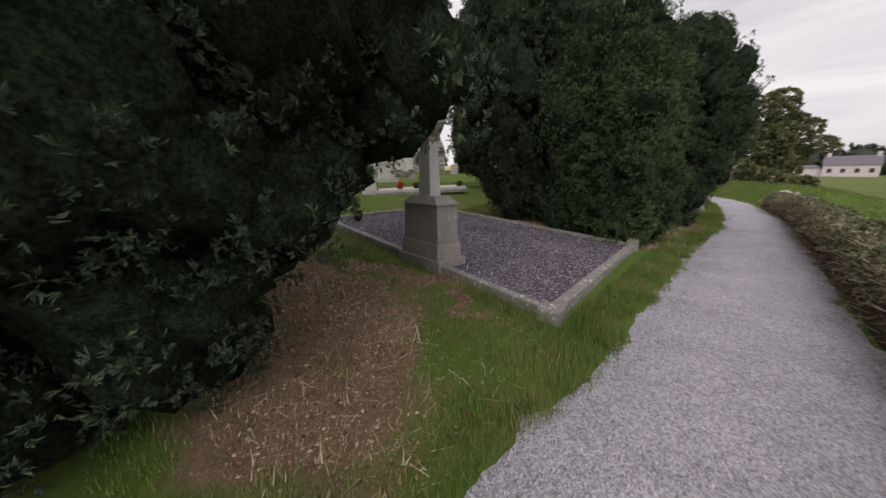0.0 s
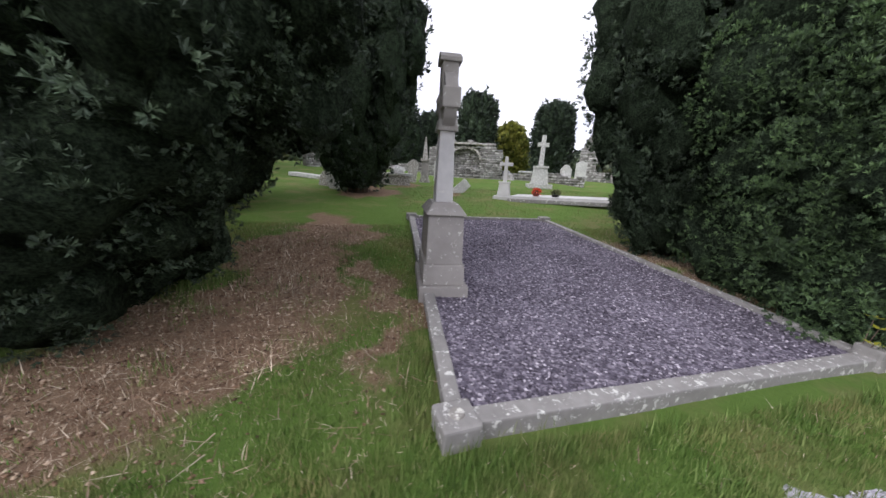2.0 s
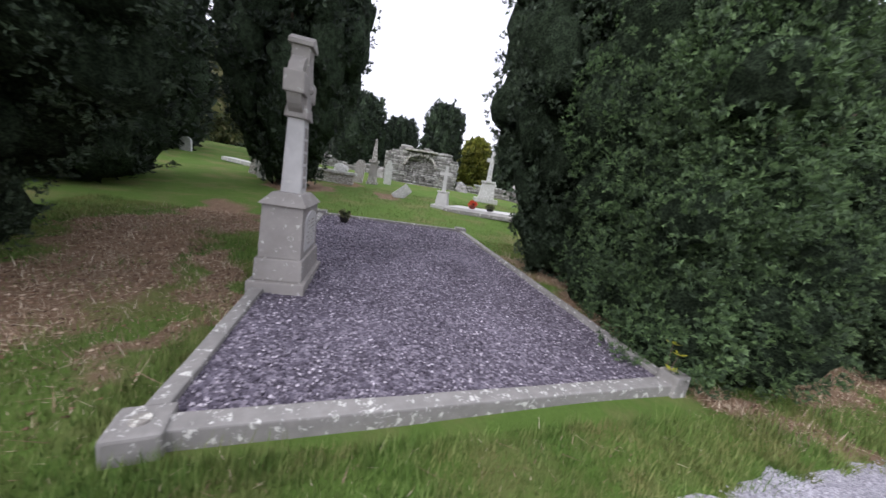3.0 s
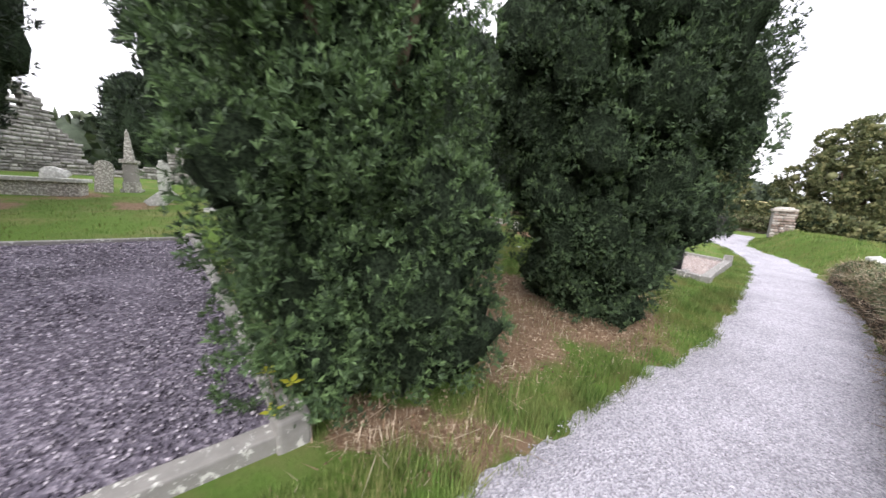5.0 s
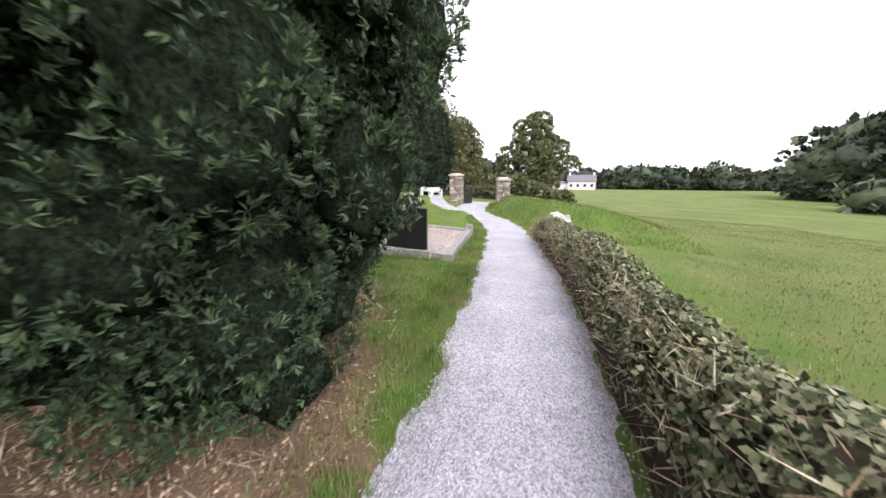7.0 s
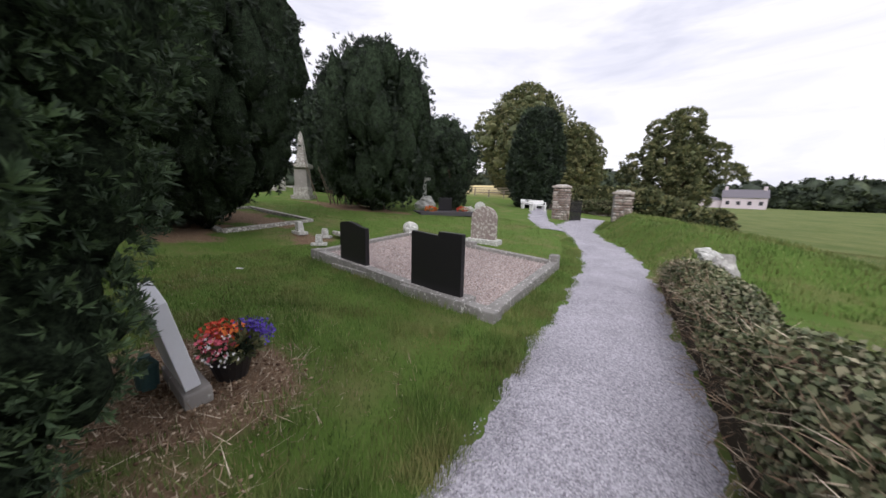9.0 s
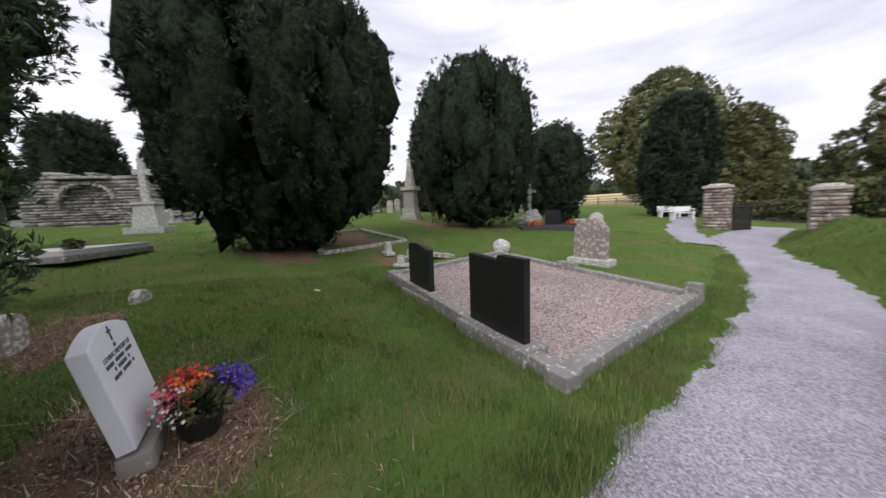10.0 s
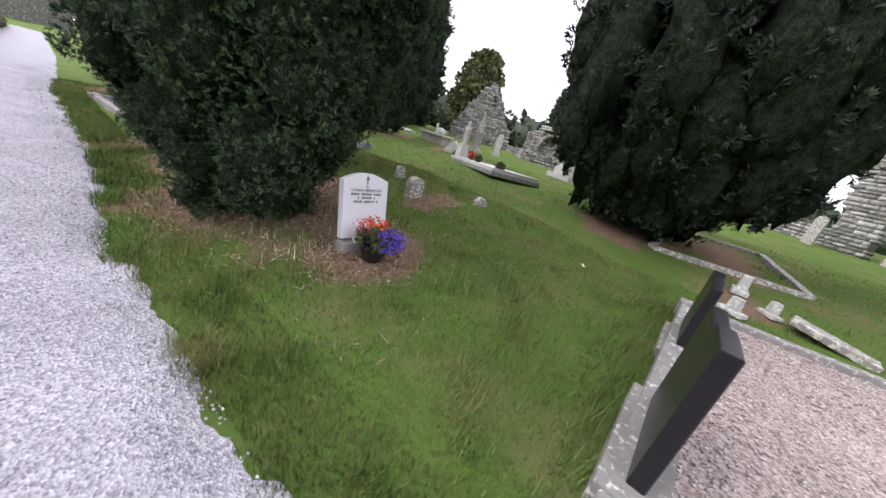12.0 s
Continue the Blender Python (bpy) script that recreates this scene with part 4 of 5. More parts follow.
def build_monument():
    ob = thing("celtic_cross", pose(-3.42, 3.22, 0.12, 0, 0, -4) @ Matrix.Diagonal((1.05, 1.05, 1.09, 1)), "tall grey granite celtic cross on a stepped pedestal", "monument")
    part("plinth", block(0.98, 0.54, 0.20, bevel=0.012), M["granite"], ob)
    part("base_course", block(0.86, 0.46, 0.22, z=0.20, bevel=0.015, taper=0.97), M["granite"], ob)
    part("pedestal", block(0.80, 0.40, 0.52, z=0.42, bevel=0.012, taper=0.95), M["granite"], ob)
    arch = [(-0.27, 0), (0.27, 0), (0.27, 0.30)] + [(0.27 * math.cos(a), 0.30 + 0.1 * math.sin(a)) for a in np.linspace(0.3, 2.84, 9)] + [(-0.27, 0.30)]
    part("inscription_panel", outline(arch, 0.02, 0.004, y=0.196, z=0.48), M["granite_pale"], ob, "pale arched inscription panel")
    for k in range(7):
        part("inscription_line", block(0.30 + 0.06 * (k % 3), 0.004, 0.014, y=0.207, z=0.54 + 0.04 * k, bevel=0), M["old_stone"], ob)
    part("cap", block(0.84, 0.44, 0.11, z=0.94, bevel=0.01, taper=0.62), M["granite"], ob)
    part("shaft", block(0.27, 0.20, 0.74, z=1.04, bevel=0.014, taper=0.80), M["granite_pale"], ob, "pale smooth shaft")
    for k in range(5):
        part("carved_panel", block(0.13, 0.012, 0.10, y=0.094 - 0.003 * k, z=1.10 + 0.125 * k, bevel=0.003), M["granite"], ob)
    part("neck", block(0.29, 0.23, 0.13, z=1.77, bevel=0.02, taper=0.85), M["granite"], ob)
    part("upper_arm", block(0.21, 0.18, 0.40, z=2.06, bevel=0.015, taper=0.95), M["granite"], ob)
    part("cross_arm", block(0.58, 0.19, 0.19, z=1.97, bevel=0.018), M["granite"], ob)
    part("lower_arm", block(0.21, 0.185, 0.16, z=1.86, bevel=0.012), M["granite"], ob)
    bm = bmesh.new()
    n, R, r = 36, 0.235, 0.045
    rows = [[bm.verts.new(((R + r * sx) * math.cos(2 * math.pi * k / n), 0.065 * sy, 2.065 + (R + r * sx) * math.sin(2 * math.pi * k / n))) for sx, sy in ((-1, -1), (1, -1), (1, 1), (-1, 1))] for k in range(n)]
    for k in range(n):
        for j in range(4):
            bm.faces.new((rows[k][j], rows[k][(j + 1) % 4], rows[(k + 1) % n][(j + 1) % 4], rows[(k + 1) % n][j]))
    bmesh.ops.recalc_face_normals(bm, faces=bm.faces)
    part("ring", bm, M["granite"], ob)
    part("boss", lump(0.07, 0.13, 0.07, 0, 0, 2.065, 0.05), M["granite"], ob)
    part("gabled_top", outline(((-0.13, 0), (0.13, 0), (0.13, 0.04), (0, 0.11), (-0.13, 0.04)), 0.23, 0.008, z=2.42), M["granite"], ob)


def build_pink_plot():
    near, right, far_left, left = (-1.14, 15.40), (-1.35, 18.85), (-5.45, 18.70), (-5.30, 15.72)
    z = (0.17, 0.20, 0.46, 0.36)
    ob = thing("kerbed_grave", pose(0, 0, 0), "grave plot of pinkish gravel with lichen-spotted kerbs", "grave")
    pts = (near, right, far_left, left)
    for k in range(4):
        kerb_between(pts[k], pts[(k + 1) % 4], z[k], z[(k + 1) % 4], 0.17, 0.24, ob)
    part("corner_block", block(0.24, 0.24, 0.26, *near, z[0] - 0.25, bevel=0.02), M["kerb"], ob)
    part("corner_post", block(0.20, 0.20, 0.46, *right, z[1] - 0.32, bevel=0.02, taper=0.96), M["kerb"], ob)
    part("corner_post", block(0.17, 0.17, 0.40, *far_left, z[2] - 0.28, bevel=0.02), M["white_stone"], ob)
    part("corner_block", block(0.24, 0.24, 0.26, *left, z[3] - 0.24, bevel=0.02), M["kerb"], ob)
    place = bed([(*p, h) for p, h in zip(pts, z)], 0.07, M["pink_bed"], ob, "pinkish buff gravel")
    chips("pink_gravel", 9000, place, 0.015, M["pink_chip"], ob, "loose pinkish gravel", seed=4)
    # two black headstones on their bases
    for x0, x1, y, top, label in ((-2.53, -1.61, 15.50, 1.07, "polished black granite headstone with a stepped top"), (-4.46, -3.70, 15.66, 1.04, "smaller polished black granite headstone with a curved top")):
        w, cx = x1 - x0, (x0 + x1) / 2
        st = thing("black_headstone", pose(cx, y, 0.20, 0, 0, -3), label, "headstone")
        part("base", block(w + 0.26, 0.34, 0.26, z=-0.25, bevel=0.015), M["kerb"], st, "grey concrete base")
        h = top - 0.20
        if w > 0.85:
            shape = [(-w / 2, 0), (w / 2, 0), (w / 2, h), (0.06, h), (0.05, h - 0.055), (-w / 2, h - 0.03)]
        else:
            shape = [(-w / 2, 0), (w / 2, 0), (w / 2, h - 0.09), (0.22, h - 0.07), (0.05, h - 0.02), (-0.12, h), (-w / 2 + 0.05, h - 0.02), (-w / 2, h - 0.05)]
        part("slab", outline(shape, 0.085, 0.006), M["black"], st)
        part("rough_back_edge", outline([(a * 0.985, b * 0.985 + 0.004) for a, b in shape], 0.075, 0.004, y=0.012), M["black_rough"], st)


def round_top(w, h, arc, n=10):
    return [(-w / 2, 0), (w / 2, 0)] + [(w / 2 * math.cos(a), h - arc + arc * math.sin(a)) for a in np.linspace(0, math.pi, n)]


def headstone(x, y, w, h, d, turn, label, mat="old_stone", top="round", lean=0.0, side=0.0, base=False, group="old headstones", z=None):
    ob = thing("headstone", pose(x, y, (gz(x, y) if z is None else z) - 0.04, lean, side, turn), label, "headstone", group)
    if top == "round":
        shape = round_top(w, h, w * 0.45)
    elif top == "shoulder":
        shape = [(-w / 2, 0), (w / 2, 0), (w / 2, h * 0.8), (w * 0.36, h * 0.84)] + [(w * 0.34 * math.cos(a), h - w * 0.3 + w * 0.3 * math.sin(a)) for a in np.linspace(0.15, 2.99, 8)] + [(-w * 0.36, h * 0.84), (-w / 2, h * 0.8)]
    elif top == "point":
        shape = [(-w / 2, 0), (w / 2, 0), (w / 2, h * 0.9), (0, h), (-w / 2, h * 0.9)]
    else:
        shape = [(-w / 2, 0), (w / 2, 0), (w / 2 * 0.96, h), (-w / 2 * 0.95, h * 0.97)]
    part("stone", outline(shape, d, 0.012), M[mat], ob)
    if base:
        part("base", block(w * 1.3, d * 2.6, 0.16, bevel=0.02), M["white_stone"], ob)
    return ob


def build_white_stone():
    x, y = -2.08, 12.60
    z = gz(x, y) + 0.02
    ob = thing("white_headstone", pose(x, y, z, -2, 0, 178), "white marble headstone with a shallow pointed top and dark lettering", "headstone")
    part("base", block(0.56, 0.16, 0.12, z=-0.03, bevel=0.02), M["granite"], ob)
    w = 0.56
    shape = [(-w / 2, 0), (w / 2, 0), (w / 2, 0.60)] + [(w / 2 * (1 - k / 6), 0.60 + 0.075 * math.sin(math.pi / 2 * k / 6)) for k in range(1, 7)] + [(-w / 2 * k / 6, 0.60 + 0.075 * math.sin(math.pi / 2 * (1 - k / 6))) for k in range(1, 7)]
    slab = part("slab", outline(shape, 0.085, 0.006, z=0.12), M["marble"], ob)
    slab.matrix_basis = pose(0, 0.0, 0, -9, 0, 0)
    front = -0.0425 - 0.003
    part("engraved_cross", joined(block(0.012, 0.004, 0.085, y=front, z=0.685, bevel=0), block(0.05, 0.004, 0.012, y=front, z=0.735, bevel=0)), M["letter"], slab)
    for text, size, h in (("IN", 0.026, 0.645), ("LOVING MEMORY OF", 0.03, 0.605)):
        cu = bpy.data.curves.new("lettering", "FONT")
        cu.body, cu.size, cu.align_x, cu.extrude = text, size * 1.35, "CENTER", 0.001
        cu.materials.append(M["letter"])
        t = new("lettering", cu)
        t.parent = slab
        t.matrix_basis = pose(0, front, h, 90, 0, 0)
    for k, (length, h) in enumerate(((0.40, 0.568), (0.24, 0.53), (0.33, 0.49))):
        n = int(length / 0.026)
        for j in range(n):
            if (j * 7 + k * 3) % 6 == 4:
                continue
            part("letter_bar", block(0.014 + 0.004 * (j % 2), 0.003, 0.022, x=-length / 2 + 0.026 * (j + 0.5), y=front, z=h, bevel=0), M["letter"], slab)
    bucket = thing("plastic_jug", pose(-2.30, 12.44, gz(-2.30, 12.44) - 0.01) @ Matrix.Diagonal((0.75, 0.75, 0.8, 1)), "dull teal plastic jug behind the white headstone", "jug")
    part("jug_body", joined(rod((0, 0, 0), (0, 0, 0.22), 0.08, 0.095, 16), rod((0, 0, 0.22), (0, 0, 0.28), 0.095, 0.05, 16)), M["teal"], bucket)
    part("jug_neck", rod((0, 0, 0.27), (0, 0, 0.31), 0.04, 0.045, 12), M["teal"], bucket)
    # the planter with summer flowers
    px_, py_ = -2.02, 12.86
    pot = thing("flower_pot", pose(px_, py_, gz(px_, py_)), "black pot brimming with red, orange, white and purple flowers", "flower pot")
    part("bowl", joined(rod((0, 0, 0), (0, 0, 0.17), 0.10, 0.15, 18), rod((0, 0, 0.16), (0, 0, 0.185), 0.16, 0.16, 18)), M["pot"], pot)
    rng = np.random.default_rng(8)
    v, f, s = foliage([(0, 0, 0.25, 0.15, 0.08), (0.09, 0.05, 0.24, 0.1, 0.08), (-0.09, 0.1, 0.25, 0.1, 0.07)], 260, 5, 0.05, 0.012, rng, core=0.8)
    part_data("leaves", quads("leaves", v, f, [M["broadleaf"], M["shade_core"]], s), pot)
    for colour, cx, cy, cz, spread_, n, size in (("red", -0.03, -0.05, 0.34, 0.14, 120, 0.020), ("orange", 0.04, -0.02, 0.33, 0.14, 80, 0.020), ("pink", 0.06, -0.10, 0.31, 0.13, 80, 0.018), ("white", 0.10, -0.08, 0.27, 0.15, 90, 0.014), ("purple", -0.04, 0.16, 0.27, 0.17, 520, 0.014)):
        p = np.array([cx, cy, cz]) + unit(rng.normal(size=(n, 3))) * spread_ * np.array([1, 1, 0.75]) * rng.uniform(0.5, 1.05, (n, 1))
        verts, faces = [], []
        for c in p:
            axis = unit(rng.normal(size=3) + np.array([0, 0, 0.8]))
            a = unit(np.cross(axis, (0.3, 0.8, 0.1)))
            b = np.cross(axis, a)
            start = len(verts)
            verts.append(c)
            for k in range(10):
                r = size * (1.0 if k % 2 else 0.55)
                verts.append(c + (a * math.cos(k * 0.628) + b * math.sin(k * 0.628)) * r + axis * size * 0.35)
            faces += [(start, start + 1 + k, start + 1 + (k + 1) % 10) for k in range(10)]
        part_data("blossoms", quads("blossoms", verts, faces, [M["petal_" + colour]]), pot, colour + " blossoms")


def obelisk(x, y, h, w, label, turn=0.0, mat="old_stone", z=None):
    ob = thing("obelisk", pose(x, y, gz(x, y) - 0.05 if z is None else z, 0, 0, turn), label, "monument")
    part("base", block(w * 1.5, w * 1.5, h * 0.07, bevel=0.02), M[mat], ob)
    part("plinth", block(w * 1.2, w * 1.2, h * 0.12, z=h * 0.07, bevel=0.02, taper=0.94), M[mat], ob)
    part("pedestal", block(w, w, h * 0.30, z=h * 0.19, bevel=0.015, taper=0.95), M["granite"], ob)
    part("cornice", block(w * 1.3, w * 1.3, h * 0.06, z=h * 0.49, bevel=0.02), M[mat], ob)
    part("spire", block(w * 0.72, w * 0.72, h * 0.43, z=h * 0.55, bevel=0.01, taper=0.35), M[mat], ob)
    part("tip", block(w * 0.25, w * 0.25, h * 0.06, z=h * 0.98, bevel=0.004, taper=0.1), M[mat], ob)
    return ob


def grave_cross(x, y, h, label, turn=0.0, mat="old_stone", rock=False, w=0.5, z=None):
    ob = thing("grave_cross", pose(x, y, gz(x, y) - 0.03 if z is None else z, 0, 0, turn), label, "monument")
    k = h / 2.0
    if rock:
        part("rock_base", joined(lump(0.5 * k, 0.42 * k, 0.35 * k, 0, 0, 0.2 * k, 0.5, 3, x), lump(0.34 * k, 0.3 * k, 0.3 * k, 0.1, 0, 0.5 * k, 0.5, 3, y)), M[mat], ob)
        foot = 0.6 * k
    else:
        part("base", block(0.9 * k, 0.7 * k, 0.18 * k, bevel=0.02), M[mat], ob)
        part("plinth", block(0.6 * k, 0.5 * k, 0.6 * k, z=0.18 * k, bevel=0.02, taper=0.75), M[mat], ob)
        part("cap", block(0.52 * k, 0.44 * k, 0.08 * k, z=0.78 * k, bevel=0.015), M[mat], ob)
        foot = 0.86 * k
    part("shaft", block(0.17 * k, 0.14 * k, h - foot, z=foot, bevel=0.012, taper=0.85), M[mat], ob)
    part("arms", block(w * k, 0.12 * k, 0.15 * k, z=h - 0.42 * k, bevel=0.012), M[mat], ob)
    return ob


def build_graves():
    hs = headstone
    hs(-3.72, 20.0, 0.76, 1.10, 0.16, 4, "round-topped headstone mottled with brown and white lichen", "headstone_face", base=True)
    part_z = gz(-3.5, 18.8)
    st = thing("kerb_block", pose(-3.5, 18.79, part_z + 0.06, 0, 0, 2), "pale concrete block set on the kerb", "stone")
    part("block_body", block(0.4, 0.2, 0.18, bevel=0.02), M["kerb"], st)
    bo = thing("white_boulder", pose(-5.7, 19.05, gz(-5.7, 19.05)), "rounded whitish boulder on the grass", "boulder")
    part("boulder_body", lump(0.23, 0.22, 0.22, 0, 0, 0.16, 0.12, 3, 4.0), M["white_stone"], bo)
    hs(-4.3, 11.2, 0.32, 0.42, 0.15, 170, "short round-topped lichened marker stone", "old_stone")
    hs(-5.1, 9.95, 0.22, 0.30, 0.14, 160, "small dark round-topped marker stone", "old_stone")
    hs(-5.6, 11.9, 0.3, 0.22, 0.12, 160, "low sunken marker stone in the grass", "old_stone")
    # the sunken plot beside the vase-shaped yew
    ob = thing("kerbed_grave", pose(0, 0, 0), "bare brown grave plot with low mossy kerbs", "grave")
    pts = ((-8.15, 14.95), (-8.6, 17.6), (-12.0, 17.3), (-11.8, 15.1))
    for k in range(4):
        a, b = pts[k], pts[(k + 1) % 4]
        kerb_between(a, b, gz(*a) + 0.08, gz(*b) + 0.08, 0.16, 0.22, ob, "old_stone")
    for x, y, s in ((-7.3, 16.45, 0.18), (-6.2, 16.3, 0.14), (-6.7, 16.8, 0.13)):
        fr = thing("broken_stone", pose(x, y, gz(x, y), 0, 0, x * 50), "broken pale piece of an old stone cross", "stone", "broken stones by the kerb")
        part("fragment", joined(block(s * 1.2, s * 0.9, s * 1.9, bevel=0.015, rough=0.012, taper=0.8), block(s * 2.6, s * 1.3, s * 0.5, bevel=0.015)), M["white_stone"], fr)
    sl = thing("fallen_slab", pose(-6.4, 17.4, gz(-6.4, 17.4) + 0.03, 0, 9, 75), "fallen grey slab leaning on a kerb", "stone")
    part("slab_body", block(0.9, 0.42, 0.10, bevel=0.02), M["old_stone"], sl)
    # grave with pots, headed by a plain cross
    ob = thing("flat_grave", pose(-10.7, 7.4, gz(-10.3, 9.4) - 0.1, 0, -2, 55), "low pale concrete grave slab with flower pots on it", "grave")
    part("slab_body", block(3.7, 1.7, 0.24, x=1.7, y=0.8, bevel=0.02), M["granite_pale"], ob)
    part("border", block(3.82, 1.82, 0.14, x=1.7, y=0.8, bevel=0.02), M["kerb"], ob)
    top = gz(-10.3, 9.4) + 0.13
    for x, y, mat, plant in ((-10.5, 8.2, "terracotta", "petal_red"), (-10.1, 8.75, "pot", "broadleaf"), (-9.0, 10.3, "pot", "broadleaf")):
        pot = thing("grave_pot", pose(x, y, top), "small dark flower pot on the grave slab", "pot", "pots on the grave slab")
        part("bowl", rod((0, 0, 0), (0, 0, 0.15), 0.09, 0.13, 14), M[mat], pot)
        rng = np.random.default_rng(int(abs(x * 100)))
        v, f, s = foliage([(0, 0, 0.2, 0.12, 0.09)], 80, 5, 0.06, 0.014, rng, core=0.6)
        part_data("plant", quads("plant", v, f, [M[plant], M["shade_core"]], s), pot)
    grave_cross(-11.2, 7.2, 1.62, "plain grey stone cross at the head of the pale grave", 60, "granite_pale", w=0.62)
    grave_cross(-14.7, 10.5, 2.6, "tall lichened cross on a tapering pedestal", 75, "white_stone", w=0.42)
    # leaning and standing stones near the ruins
    hs(-12.3, 5.5, 0.42, 0.75, 0.11, 95, "broken headstone leaning far over", "white_stone", "flat", lean=0, side=48)
    hs(-11.9, 0.95, 0.5, 0.75, 0.12, 80, "pale headstone leaning to one side", "white_stone", "round", side=-16)
    hs(-12.7, 0.4, 0.5, 0.62, 0.12, 75, "pale headstone tilted backwards", "old_stone", "round", side=14)
    hs(-15.6, 4.05, 0.45, 1.15, 0.13, 85, "weathered upright headstone before the ruin", "old_stone", "round", side=5)
    hs(-16.9, 5.6, 0.4, 1.3, 0.12, 85, "tall narrow lichened headstone", "white_stone", "shoulder")
    hs(-17.8, 13.9, 0.66, 1.25, 0.14, 70, "broad pale headstone with a shouldered top", "white_stone", "shoulder")
    hs(-19.2, 15.9, 0.7, 1.6, 0.14, 70, "tall pale headstone with a pointed top", "white_stone", "point")
    hs(-17.5, -3.8, 0.5, 0.7, 0.12, 80, "small pale headstone beneath the yew", "white_stone")
    hs(-17.0, -5.0, 0.45, 0.6, 0.12, 80, "small grey headstone beneath the yew", "old_stone")
    hs(-18.6, -4.4, 0.4, 0.75, 0.12, 70, "narrow pale headstone beneath the yew", "white_stone", "flat")
    for x, y, h, mat in ((-20.4, 22.3, 0.95, "old_stone"), (-20.6, 22.95, 1.05, "old_stone"), (-20.5, 19.9, 1.3, "old_stone"), (-18.0, -0.2, 0.9, "white_stone")):
        hs(x, y, 0.42, h, 0.12, 50, "far grey headstone in the row below the yews", mat)
    # chest tombs
    for x, y, turn, label in ((-14.3, 3.0, 85, "low chest tomb with a pale broken lid"), (-20.4, 13.0, 75, "pale chest tomb under the ruined wall")):
        tomb = thing("chest_tomb", pose(x, y, gz(x, y) - 0.03, 0, 0, turn), label, "tomb")
        part("side_wall", block(1.7, 0.75, 0.42, bevel=0.02, rough=0.02), M["old_stone"], tomb)
        part("lid", block(1.9, 0.95, 0.12, z=0.42, bevel=0.025, rough=0.01), M["white_stone"], tomb)
        part("loose_block", lump(0.3, 0.22, 0.2, 0.3, 0, 0.66, 0.5, 2, x), M["white_stone"], tomb)
    sl = thing("ledger_stone", pose(-15.4, -0.7, gz(-15.4, -0.7) - 0.02, 0, 4, 75), "pale flat ledger stone lying in the grass", "stone")
    part("slab_body", block(1.6, 0.8, 0.16, bevel=0.02), M["white_stone"], sl)
    obelisk(-15.6, 21.5, 3.4, 0.66, "lichened stone obelisk on a corniced pedestal", 40)
    obelisk(-15.9, 4.75, 2.2, 0.36, "slender dark obelisk on a square pedestal", 80)
    grave_cross(-10.4, 25.5, 2.0, "grey stone cross rising from a pile of rocks", 25, "white_stone", rock=True, w=0.62)
    ob = thing("dark_grave", pose(-8.6, 24.9, gz(-8.6, 24.9), 0, 0, 55), "dark kerbed grave with red and white flowers", "grave")
    part("kerb_frame", block(3.0, 1.8, 0.2, z=-0.06, bevel=0.02), M["black_rough"], ob)
    part("headstone_slab", block(0.7, 0.12, 0.7, x=0.2, y=0.5, z=0.1, bevel=0.02), M["black"], ob)
    rng = np.random.default_rng(12)
    for colour, dx in (("petal_red", 0.9), ("petal_orange", -0.8), ("petal_white", 1.2)):
        v, f, s = foliage([(dx, -0.1, 0.22, 0.24, 0.12), (dx + 0.25, 0.2, 0.2, 0.2, 0.1)], 160, 5, 0.06, 0.02, rng, core=0.7)
        part_data("flowers", quads("flowers", v, f, [M[colour], M["broadleaf"]], s), ob)
    hs(-7.4, 26.4, 0.55, 0.8, 0.12, 25, "small pale headstone beside the dark grave", "white_stone", group="")
    li = thing("paper_scrap", pose(-5.4, 14.25, gz(-5.4, 14.25) + 0.03, 8, 4, 35), "small white scrap of paper on the grass", "litter")
    part("scrap", block(0.12, 0.035, 0.006, bevel=0), M["white_paint"], li)


